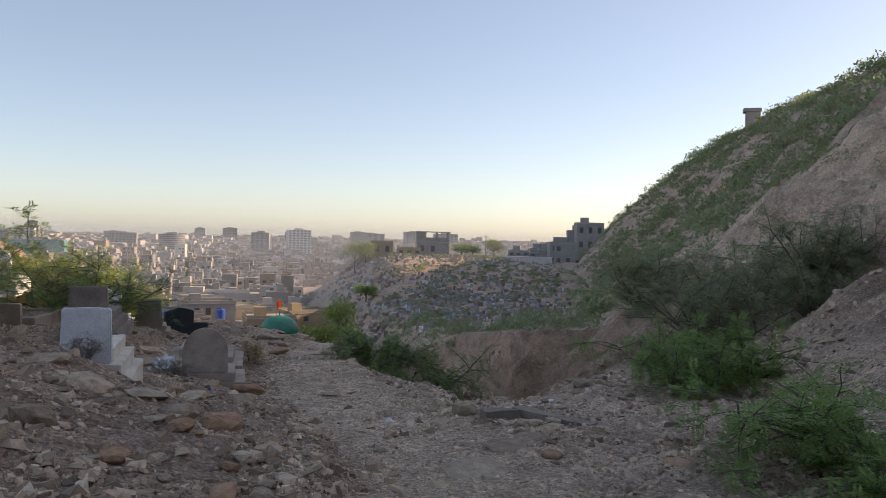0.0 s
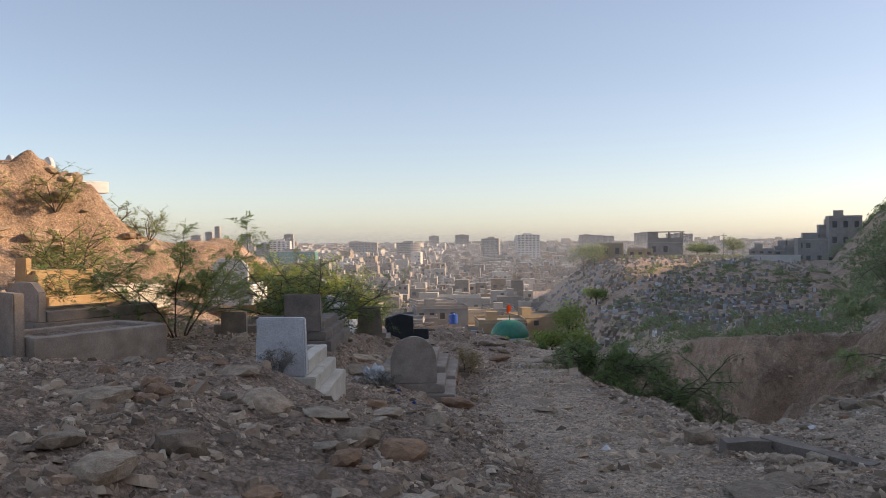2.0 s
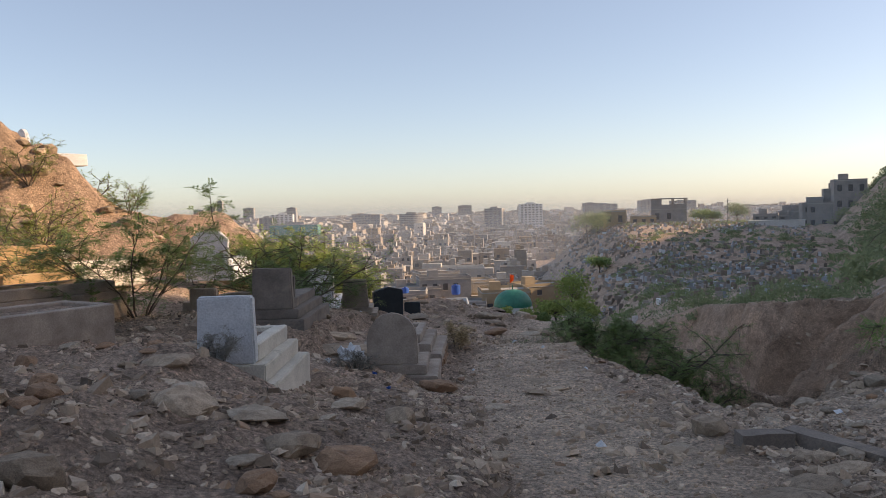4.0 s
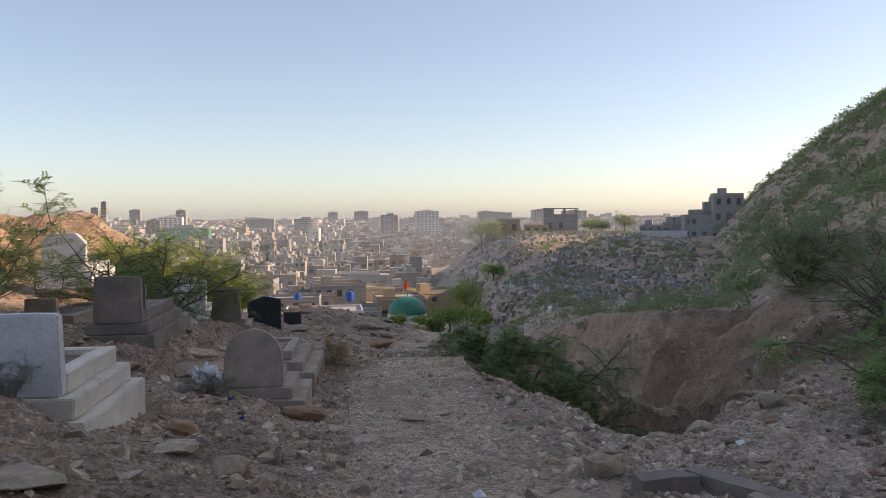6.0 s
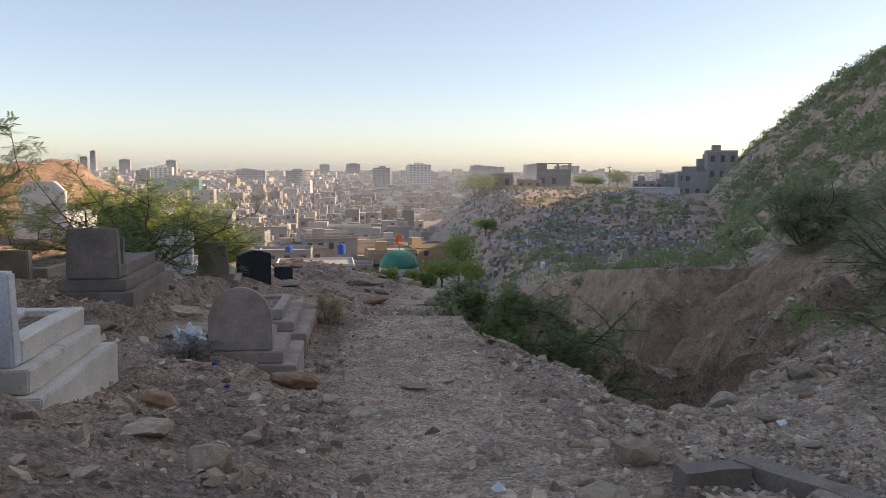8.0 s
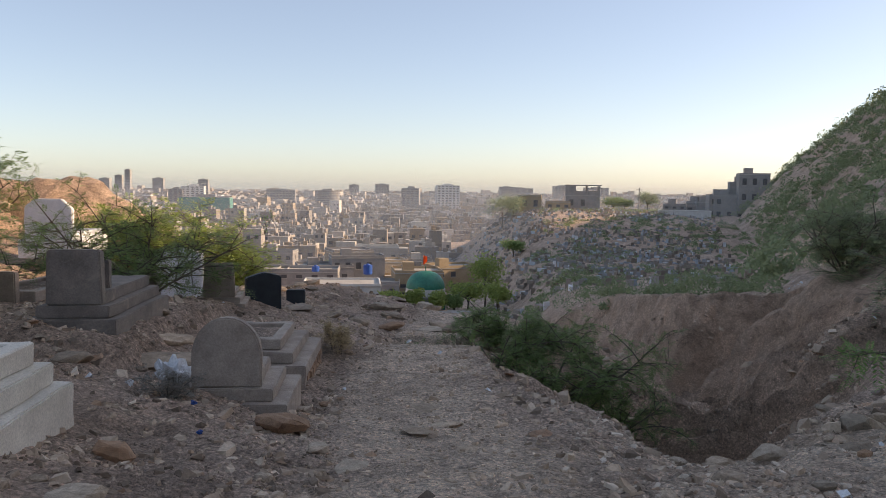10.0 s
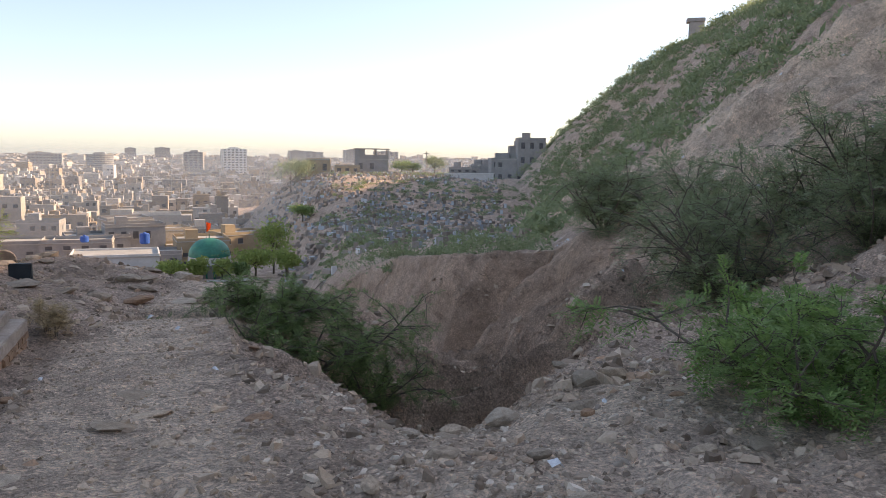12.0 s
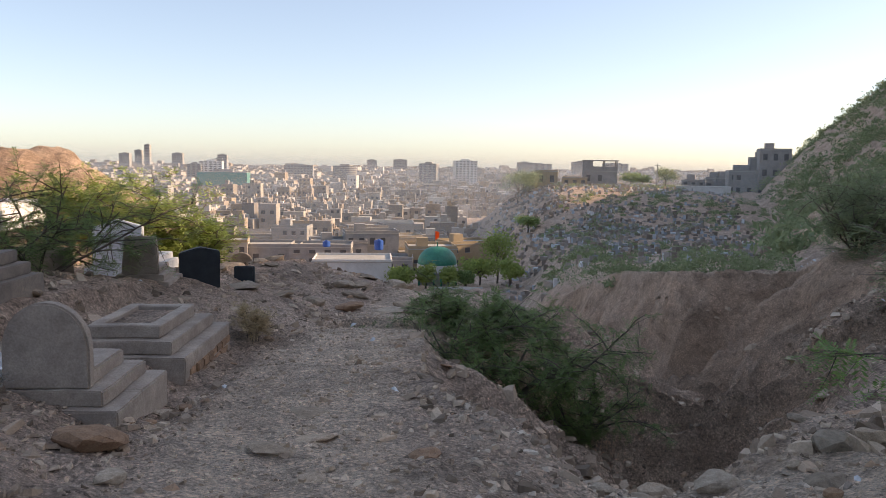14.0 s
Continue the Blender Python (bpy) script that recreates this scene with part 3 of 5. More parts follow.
def scatter_chips(name, n, region, size, material, label, seed):
    """Loose chips too many to count: angular flakes joined in one mesh."""
    r = np.random.RandomState(seed)
    x, y, keep = region(r, n)
    x, y = x[keep], y[keep]
    n = len(x)
    z = height(x, y)
    s = size[0] * np.exp(r.rand(n) ** 2.2 * math.log(size[1] / size[0]))
    ang = (np.arange(5)[None] + 0.75 * (r.rand(n, 5) - 0.5)) * 1.2566
    rim = 0.5 * (0.65 + 0.55 * r.rand(n, 5))
    low = np.stack([np.cos(ang) * rim, np.sin(ang) * rim, np.full((n, 5), -0.5)], -1)
    top = low * np.stack([0.5 + 0.45 * r.rand(n, 5)] * 2 + [np.full((n, 5), 1.0)], -1)
    top[..., 2] = 0.5 - 0.7 * r.rand(n, 5) ** 1.5
    p = np.concatenate([low, top], 1)
    p = p * np.stack([s * (1.0 + 0.9 * r.rand(n)), s * (0.75 + 0.5 * r.rand(n)), s * (0.25 + 0.5 * r.rand(n))], -1)[:, None]
    a, tx, ty = r.rand(n) * 6.283, (r.rand(n) - 0.5) * 0.9, (r.rand(n) - 0.5) * 0.9
    ca, sa_ = np.cos(a)[:, None], np.sin(a)[:, None]
    X, Y = p[..., 0] * ca - p[..., 1] * sa_, p[..., 0] * sa_ + p[..., 1] * ca
    Z = p[..., 2] + tx[:, None] * X + ty[:, None] * Y
    v = np.stack([X + x[:, None], Y + y[:, None], Z + (z + s * 0.08)[:, None]], -1).reshape(-1, 3)
    at = 10 * np.arange(n)[:, None]
    f = (at + np.array([5, 6, 7, 8, 9])).tolist()
    for k in range(5):
        f += (at + np.array([k, (k + 1) % 5, 5 + (k + 1) % 5, 5 + k])).tolist()
    ob = mesh_object(name, v.tolist(), f, material)
    return tagged(ob, label, "stones", kind="stuff")


def chip_material(name, stops):
    m, n, l, b = nodes_of(name)
    geo = n.new("ShaderNodeNewGeometry")
    co = n.new("ShaderNodeTexCoord").outputs["Object"]
    col = ramp(n, l, geo.outputs["Random Per Island"], stops).outputs["Color"]
    fine = noise_tex(n, l, 45, 5, 0.7, co)
    spk = ramp(n, l, fine.outputs["Fac"], [(0.3, (0.7, 0.7, 0.7)), (0.7, (1.15, 1.15, 1.15))]).outputs["Color"]
    l.new(mix(n, l, 0.8, col, spk, 'MULTIPLY'), b.inputs["Base Color"])
    b.inputs["Roughness"].default_value = 0.9
    bump(n, l, b, fine.outputs["Fac"], 0.5, 0.01)
    return m


CHIPS = chip_material("stone_chips", [(0.0, (0.16, 0.118, 0.085)), (0.3, (0.33, 0.245, 0.178)), (0.6, (0.50, 0.385, 0.285)), (0.84, (0.65, 0.52, 0.395)), (0.93, (0.44, 0.285, 0.185)), (1.0, (0.80, 0.67, 0.53))])

PATH_CHIPS = chip_material("path_chips", [(0.0, (0.34, 0.25, 0.17)), (0.4, (0.52, 0.385, 0.27)), (0.8, (0.62, 0.47, 0.34)), (1.0, (0.78, 0.62, 0.47))])


def near_region(r, n):
    d = 2.2 + 24 * r.rand(n) ** 1.35
    a = np.radians(-42 + 92 * r.rand(n))
    x, y = d * np.sin(a) + 0.1, d * np.cos(a) + 0.6
    lane = np.abs(table(y, PATH_X) - x)
    keep = (r.rand(n) < np.where(lane < 0.8, 0.10, 1.0)) & (r.rand(n) < 0.55 + 1.3 * fbm(x * 0.8, y * 0.8, 3, 77))
    return x, y, keep


def gully_region(r, n):
    x, y = r.uniform(2, 18, n), r.uniform(12, 45, n)
    return x, y, r.rand(n) < 0.5 + 1.2 * fbm(x * 0.5, y * 0.5, 3, 78)


def path_region(r, n):
    y = 2 + 20 * r.rand(n) ** 1.4
    x = table(y, PATH_X) + r.normal(0, 0.75, n)
    return x, y, np.ones(n, bool)


scatter_chips("rubble", 26000, near_region, (0.018, 0.12), CHIPS, "angular brown and grey stone chips strewn over the slope", 1)
def edge_region(r, n):
    x, y = r.uniform(1.1, 6.0, n), r.uniform(11.2, 24, n)
    return x, y, (x > table(y, GULLY_L) - 0.5) & (r.rand(n) < 0.45 + 1.5 * fbm(x * 0.8, y * 0.8, 3, 89))


scatter_chips("edge_rubble", 9000, edge_region, (0.025, 0.22), CHIPS, "crumbling stones and clods down the path edge", 12)
def foot_region(r, n):
    x, y = r.uniform(7, 17, n), r.uniform(6, 24, n)
    return x, y, (0.940 * x - 0.342 * y > 1.5) & (r.rand(n) < 0.55 + 1.2 * fbm(x * 0.6, y * 0.6, 3, 93))


scatter_chips("foot_rubble", 7000, foot_region, (0.05, 0.24), CHIPS, "dark stones strewn over the foot of the hillside", 14)
scatter_chips("gully_rubble", 5000, gully_region, (0.06, 0.30), CHIPS, "stones and clods strewn down the gully sides", 2)
scatter_chips("path_gravel", 7000, path_region, (0.011, 0.065), PATH_CHIPS, "fine flat gravel trodden into the path", 3)


def bank_region(r, n):
    d = 3.0 + 11 * r.rand(n) ** 1.2
    a = np.radians(np.where(r.rand(n) < 0.68, -44 + 46 * r.rand(n), 14 + 34 * r.rand(n)))
    x, y = d * np.sin(a) + 0.1, d * np.cos(a) + 0.6
    lane = np.abs(table(y, PATH_X) - x)
    return x, y, (lane > 0.9) & (r.rand(n) < 0.5 + 1.5 * fbm(x * 0.9, y * 0.9, 3, 79)) & ~((x > 2) & (x < 8) & (y > 12.8))


scatter_chips("slabby_rubble", 7500, bank_region, (0.04, 0.13), CHIPS, "broken slabs of brown shale heaped on the bank", 4)
scatter_chips("fine_rubble", 22000, bank_region, (0.014, 0.06), CHIPS, "fine brown shale chips covering the bank", 5)

PALE_CHIPS = chip_material("pale_chips", [(0.0, (0.26, 0.21, 0.17)), (0.4, (0.46, 0.38, 0.30)), (0.8, (0.62, 0.52, 0.42)), (1.0, (0.82, 0.71, 0.59))])


def lip_region(r, n):
    x, y = r.uniform(1.9, 8.0, n), r.uniform(4.5, 13.0, n)
    lane = np.abs(table(y, PATH_X) - x)
    return x, y, (lane > 0.9) & (r.rand(n) < 0.35 + 1.6 * fbm(x * 0.7, y * 0.7, 3, 83))


scatter_chips("pale_rubble", 12000, lip_region, (0.016, 0.085), PALE_CHIPS, "pale grey stone chips heaped along the gully lip", 6)


def terrace_region(r, n):
    x, y = r.uniform(-7, 1.2, n), r.uniform(11.5, 28, n)
    lane = np.abs(table(y, PATH_X) - x)
    return x, y, (lane > 0.75) & (r.rand(n) < 0.45 + 1.4 * fbm(x * 0.8, y * 0.8, 3, 87)) & ~((x > -2.2) & (x < -0.6) & (y > 11.7) & (y < 16.8))


scatter_chips("terrace_rubble", 7000, terrace_region, (0.03, 0.22), CHIPS, "broken brown shale lying between the graves", 7)
tr_ = random.Random(23)
for k in range(26):
    x, y = tr_.uniform(-4.5, 1.6), tr_.uniform(21.3, 26.5)
    rock(x, y, tr_.uniform(0.25, 0.6), tr_.choice((0, 2, 4, 9, 13, 14)), tr_.uniform(0, 360), tr_.uniform(0.7, 1.1), 0.3, "dark shale slab on the ridge beside the path", tr_.uniform(1.0, 1.7))


def slab_region(r, n):
    y = 3.0 + 12 * r.rand(n)
    x = table(y, PATH_X) + r.normal(0.15, 0.7, n)
    return x, y, r.rand(n) < 0.3 + 2.2 * fbm(x * 0.9, y * 0.6, 3, 86)


scatter_chips("path_slabs", 420, slab_region, (0.06, 0.17), PATH_CHIPS, "flat pale shale slabs half buried in the path", 8)


# ---- shrubs ----
def tube(vs, fs, pts, r0, r1, sides=5):
    base = len(vs)
    for k, p in enumerate(pts):
        d = (pts[min(k + 1, len(pts) - 1)] - pts[max(k - 1, 0)]).normalized()
        a = d.orthogonal().normalized()
        b = d.cross(a)
        r = r0 + (r1 - r0) * k / (len(pts) - 1)
        for j in range(sides):
            t = 2 * math.pi * j / sides
            vs.append(p + (a * math.cos(t) + b * math.sin(t)) * r)
    for k in range(len(pts) - 1):
        for j in range(sides):
            q = base + k * sides
            fs.append((q + j, q + (j + 1) % sides, q + sides + (j + 1) % sides, q + sides + j))


def frond(vs, fs, p, d, up, length, pairs, rng):
    """A feathery leaf: pairs of narrow leaflets along a drooping stalk."""
    side = d.cross(up).normalized()
    lift = side.cross(d).normalized()
    for k in range(pairs):
        t = (k + 0.6) / pairs
        c = p + d * (length * t) - Vector((0, 0, 1)) * (length * 0.25 * t * t)
        w = length * 0.34 * (1 - 0.55 * abs(t - 0.4))
        for sgn in (-1, 1):
            o = side * sgn * 0.85 + d * 0.5 + lift * rng.uniform(-0.25, 0.25)
            e = c + o * w
            n = d * (w * 0.20)
            q = len(vs)
            vs.extend((c - n * 0.4, c + o * (w * 0.55) - n, e, c + o * (w * 0.55) + n))
            fs.append((q, q + 1, q + 2, q + 3))


def bush_meshes(seed, high, wide, stems, twigs, fronds, leaf, pairs=5, droop=0.35, bare=0.3, stem=0.0):
    rng = random.Random(seed)
    wv, wf, lv, lf = [], [], [], []

    def grow(p, d, length, r, depth):
        pts, q, dd = [p], p.copy(), d.copy()
        n = 6 if depth == 2 else 4 if depth == 1 else 3
        for _ in range(n):
            dd = (dd + Vector((rng.uniform(-.22, .22), rng.uniform(-.22, .22), rng.uniform(-.2, .14) - droop * 0.16 * (2 - depth)))).normalized()
            q = q + dd * (length / n)
            if q.z < 0.08:
                q.z = 0.08
            pts.append(q.copy())
        tube(wv, wf, pts, r, r * 0.35, 5 if depth == 2 else 4 if depth == 1 else 3)
        if depth > 0:
            for _ in range(twigs if depth == 2 else max(2, twigs // 2)):
                k = rng.uniform(bare if depth == 2 else 0.15, 1.0) * n
                a = pts[int(k)].lerp(pts[min(int(k) + 1, n)], k % 1)
                o = (dd * 0.5 + Vector((rng.gauss(0, 1), rng.gauss(0, 1), rng.gauss(0.25, 0.6)))).normalized()
                grow(a, o, length * rng.uniform(0.32, 0.55), r * 0.5, depth - 1)
        if depth < 2:
            for _ in range(fronds if depth == 0 else fronds + 2):
                k = rng.uniform(0.1, 1.0) * n
                a = pts[int(k)].lerp(pts[min(int(k) + 1, n)], k % 1)
                o = (dd * 0.4 + Vector((rng.gauss(0, 1), rng.gauss(0, 1), rng.gauss(0.1, 0.5)))).normalized()
                frond(lv, lf, a, o, Vector((0.1, 0.05, 1)), leaf * rng.uniform(0.7, 1.3), pairs, rng)

    for s in range(stems):
        a = 2 * math.pi * (s + rng.uniform(-0.3, 0.3)) / stems
        tilt = rng.uniform(0.25, 1.0)
        d = Vector((math.cos(a) * wide * tilt, math.sin(a) * wide * tilt, high * rng.uniform(0.7, 1.1))).normalized()
        length = math.hypot(wide * tilt, high) * rng.uniform(0.75, 1.0)
        grow(Vector((math.cos(a) * 0.06, math.sin(a) * 0.06, -0.12)), d, length, stem or 0.018 + 0.008 * high, 2)
    wm, lm = bpy.data.meshes.new("trunk"), bpy.data.meshes.new("crown")
    wm.from_pydata([v[:] for v in wv], [], wf)
    lm.from_pydata([v[:] for v in lv], [], lf)
    return wm, lm


def bush(meshes, leaf_mat, m, label, name="bush", category="bush", group=""):
    b = thing(name, m, label, category, group)
    for part_name, me, mt in (("trunk", meshes[0], BARK), ("crown", meshes[1], leaf_mat)):
        if not me.materials:
            me.materials.append(mt)
        o = new(part_name, me)
        o.parent = b
    return b


def on_ground(x, y, turn=0.0, size=1.0, lift=0.0, wide=1.0):
    return pose(x, y, ground_z(x, y) + lift, 0, 0, turn) @ Matrix.Diagonal((size * wide, size * wide, size, 1))


GULLY_BUSH = bush_meshes(1, 1.3, 2.1, 11, 8, 9, 0.16, 5, 0.5)
bush(GULLY_BUSH, LEAF, on_ground(3.0, 18.0, 0, 1.1, 0.1, 0.92), "sprawling feathery green thorn bush rooted in the gully bank")
bush(bush_meshes(2, 1.1, 1.7, 10, 8, 10, 0.15, 5, 0.5), LEAF, on_ground(4.2, 18.4, 100, 0.9, 0.1, 0.85), "low feathery green thorn bush hanging into the gully")
bush(bush_meshes(3, 0.75, 1.7, 12, 8, 11, 0.16, 5, 0.6), LEAF, on_ground(2.6, 19.6, 80, 0.85, 0.1, 1.15), "spreading green thorn bush at the path edge")
bush(bush_meshes(4, 1.9, 1.7, 9, 7, 13, 0.14, 6, 0.15, 0.3, 0.014), LEAF, on_ground(-5.4, 13.3, 20, 0.85, 0.0, 1.45), "sparse open thorn bush with thin dark stems")
bush(bush_meshes(5, 1.6, 2.0, 12, 8, 10, 0.17, 5, 0.25, 0.2), LEAF, on_ground(-4.15, 17.5, 10, 0.9), "dense green thorn bush behind the graves")
bush(bush_meshes(6, 2.6, 3.6, 14, 9, 9, 0.27, 4, 0.35, 0.1), LEAF_DARK, on_ground(11.2, 17.8, 0, 0.8), "large dark thorn bush at the foot of the hillside")
big_bush = bush_meshes(7, 2.7, 2.7, 13, 7, 9, 0.34, 4, 0.3, 0.1)
bush(big_bush, LEAF_DARK, on_ground(15.8, 25.0, 30, 0.72), "tall dark thorn bush on the hillside")
bush(big_bush, LEAF_DARK, on_ground(13.4, 16.6, 130, 0.68), "tall dark thorn bush on the hillside")
bush(big_bush, LEAF_DARK, on_ground(17.5, 34.0, 220, 1.0), "tall dark thorn bush above the gully")
bush(big_bush, LEAF_DARK, on_ground(19.5, 36.5, 300, 0.9), "tall dark thorn bush above the gully")
bush(big_bush, LEAF_DARK, on_ground(13.6, 21.4, 250, 0.66), "tall dark thorn bush on the hillside")
bush(big_bush, LEAF_DARK, on_ground(14.6, 19.6, 80, 0.72), "tall dark thorn bush on the hillside")
bush(big_bush, LEAF_DARK, on_ground(12.4, 15.4, 170, 0.55), "dark thorn bush at the foot of the hillside")
bush(bush_meshes(8, 0.75, 1.35, 10, 8, 8, 0.16, 6, 0.35), LEAF_FRESH, on_ground(5.75, 9.6, 0, 1.0), "low bright green thorn bush among pale stones")
bush(bush_meshes(9, 0.6, 1.0, 8, 7, 7, 0.16, 6, 0.4), LEAF_FRESH, on_ground(6.9, 11.2, 0, 1.0), "low green thorn bush among pale stones")
bush(bush_meshes(10, 0.85, 2.1, 13, 8, 8, 0.17, 7, 0.4), LEAF_FRESH, on_ground(4.3, 4.0, 0, 0.9), "low feathery green branches spreading over stony ground")
bush(bush_meshes(11, 1.5, 2.0, 14, 9, 7, 0.30, 4, 0.25, 0.15), LEAF_BRIGHT, on_ground(-7.0, 26.6, 0, 1.1, 0.0, 1.25), "sunlit yellow-green bush beyond the graves")
bush(bush_meshes(12, 1.1, 1.9, 14, 9, 7, 0.30, 4, 0.3, 0.15), LEAF_BRIGHT, on_ground(-5.2, 28.4, 100, 1.0, 0.0, 1.2), "sunlit yellow-green bush beyond the graves")
mound_bush = bush_meshes(13, 1.7, 1.2, 8, 6, 7, 0.15, 5, 0.1, 0.35)
for x, y, t, s in ((-9.5, 17.5, 0, 1.0), (-12.2, 22.5, 60, 1.1), (-17.0, 25.0, 120, 0.9), (-14.2, 29.5, 200, 0.9), (-8.3, 15.3, 250, 0.55), (-20, 24.5, 300, 0.8), (-13.4, 24.2, 30, 0.9), (-14.8, 22.4, 75, 0.8), (-11.6, 26.8, 140, 0.8), (-15.6, 28.0, 10, 0.7), (-13.0, 31.5, 190, 0.9)):
    bush(mound_bush, LEAF_BRIGHT, on_ground(x, y, t, s * 0.68, 0.0, 1.25), "wispy sunlit thorn bush on the burial mound", group="wispy bushes on the mound")


def scrub(name, x, y, size, quads, leaf, material, label, seed):
    """Far scrub: many shrubs of loose leaf clumps in one mesh."""
    r = np.random.RandomState(seed)
    n = len(x)
    z = height(x, y)
    a = r.normal(size=(n, quads, 3))
    a /= np.linalg.norm(a, axis=-1, keepdims=True)
    rad = (0.45 + 0.55 * r.rand(n, quads, 1) ** 0.5) * (0.7 + 0.6 * r.rand(n, 1, 1))
    lobe = 1 + 0.35 * np.sin(a[..., :1] * 5 + r.rand(n, 1, 1) * 6) * np.cos(a[..., 1:2] * 4 + r.rand(n, 1, 1) * 6)
    c = a * rad * lobe * size[:, None, None] * np.array([1.0, 1.0, 0.62])
    c[..., 2] = np.abs(c[..., 2]) * 1.1
    c += np.stack([x, y, z], -1)[:, None]
    d1, d2 = r.normal(size=(n, quads, 3)), r.normal(size=(n, quads, 3))
    d1 /= np.linalg.norm(d1, axis=-1, keepdims=True)
    d2 = np.cross(d1, d2)
    d2 /= np.linalg.norm(d2, axis=-1, keepdims=True)
    L = leaf * (0.6 + 0.8 * r.rand(n, quads, 1)) * (0.6 + 0.4 * size[:, None, None])
    v = np.stack([c - d1 * L, c - d2 * L * 0.35, c + d1 * L, c + d2 * L * 0.35], 2).reshape(-1, 3)
    f = np.arange(len(v)).reshape(-1, 4)
    return tagged(mesh_object(name, v.tolist(), f.tolist(), material), label, "shrubs", kind="stuff")


r = np.random.RandomState(12)
hu_, hv_ = r.uniform(14, 380, 5200), r.uniform(4, 84, 5200)
sx, sy = 0.342 * hu_ + 0.940 * hv_, 0.940 * hu_ - 0.342 * hv_
hn_ = 3 * fbm(sx * 0.12, sy * 0.12, 4, 71)
bare_ = (hv_ + hn_ > 6) & (hv_ + hn_ < 24) & (hu_ + hn_ * 3 < 82)
ok = (r.rand(5200) < np.where(bare_, 0.20, 0.5 + 0.9 * fbm(sx * 0.06, sy * 0.06, 3, 91))) & ~((hv_ < 16) & (sy < 22)) & ~((hv_ < 6.5) & (sy < 45)) & (hv_ > 4.5 + 13 * smooth(60, 230, hu_))
sx, sy, dist = sx[ok], sy[ok], np.hypot(sx[ok], sy[ok])
near = dist < 62
scrub("hillside_scrub", sx[near], sy[near], 0.7 + 0.9 * r.rand(near.sum()), 420, 0.075, LEAF_DARK, "dark green thorn scrub covering the steep hillside", 1)
scrub("high_scrub", sx[~near], sy[~near], 1.2 + 1.7 * r.rand((~near).sum()), 72, 0.25, LEAF_DARK, "dark green thorn scrub along the hill crest", 2)
vx, vy = r.uniform(8, 130, 3400), r.uniform(48, 318, 3400)
ok = (r.rand(3400) < 0.50 + 1.3 * fbm(vx * 0.05, vy * 0.05, 3, 95)) & (vx > 0.16 * vy)
scrub("valley_scrub", vx[ok], vy[ok], 0.6 + 1.3 * r.rand(ok.sum()) ** 2, 110, 0.17, LEAF_DARK, "green scrub growing between the distant graves", 3)
rx_, ry_ = np.array([11.5, 13.5, 15.0, 18.0, 19.0, 16.0, 20.5, 16.8, 14.2, 18.6]), np.array([66.0, 60, 58, 48, 44.5, 52, 50, 46.5, 55, 56])
scrub("rim_scrub", rx_, ry_, 1.3 + 1.0 * r.rand(10), 800, 0.07, LEAF_DARK, "grey-green shrubs along the gully rim", 4)

# windblown litter caught on the slopes
LITTER = surface("torn_plastic", (0.6, 0.62, 0.64), (0.8, 0.82, 0.84), 4, 0.5, 0.002)
lr = np.random.RandomState(4)
lx, ly = lr.uniform(8, 40, 420), lr.uniform(18, 75, 420)
lv_ = 0.940 * lx - 0.342 * ly
lk = (lv_ > 1) & (lr.rand(420) < 0.8)
lx, ly = np.concatenate([lx[lk], lr.uniform(-4, 7, 14)]), np.concatenate([ly[lk], lr.uniform(7, 20, 14)])
lz = height(lx, ly)
verts, faces = [], []
for x, y, z in zip(lx, ly, lz):
    s = lr.uniform(0.04, 0.14) * (1 if y > 20 else 0.4)
    q = len(verts)
    for k in range(5):
        t = k * 1.2566
        verts.append((x + s * math.cos(t) * lr.uniform(.5, 1.2), y + s * math.sin(t) * lr.uniform(.5, 1.2), z + lr.uniform(0, 1.2) * s + 0.02))
    verts.append((x, y, z + s * 1.4 + 0.02))
    faces += [(q + k, q + (k + 1) % 5, q + 5) for k in range(5)]
tagged(mesh_object("litter", verts, faces, LITTER), "scraps of pale torn plastic littering the slopes", "litter", kind="stuff")

# a dry grey shrublet against the white headstone, and dead thorn twigs beside the round one
DRY = leaf_material("dry_leaf", (0.20, 0.19, 0.16), (0.34, 0.33, 0.29), 0.3)
dry = bush_meshes(21, 0.35, 0.4, 12, 6, 7, 0.06, 4, 0.2, 0.2, 0.005)
bush(dry, DRY, on_ground(-2.35, 7.95, 0, 0.6), "dry grey shrublet against a whitewashed headstone", "dry_shrub", "shrub")
bush(dry, DRY, on_ground(-1.75, 11.35, 70, 0.7), "dry grey shrublet beside a round headstone", "dry_shrub", "shrub")
STRAW = leaf_material("straw", (0.40, 0.30, 0.16), (0.58, 0.45, 0.26), 0.3)
bush(bush_meshes(22, 0.4, 0.22, 12, 6, 6, 0.07, 4, 0.3, 0.2, 0.004), STRAW, on_ground(-0.62, 16.1), "dead straw-yellow weed at a grave corner", "dead_weed", "weed")


# ---- the city on the plain ----
PLAIN = -30.0


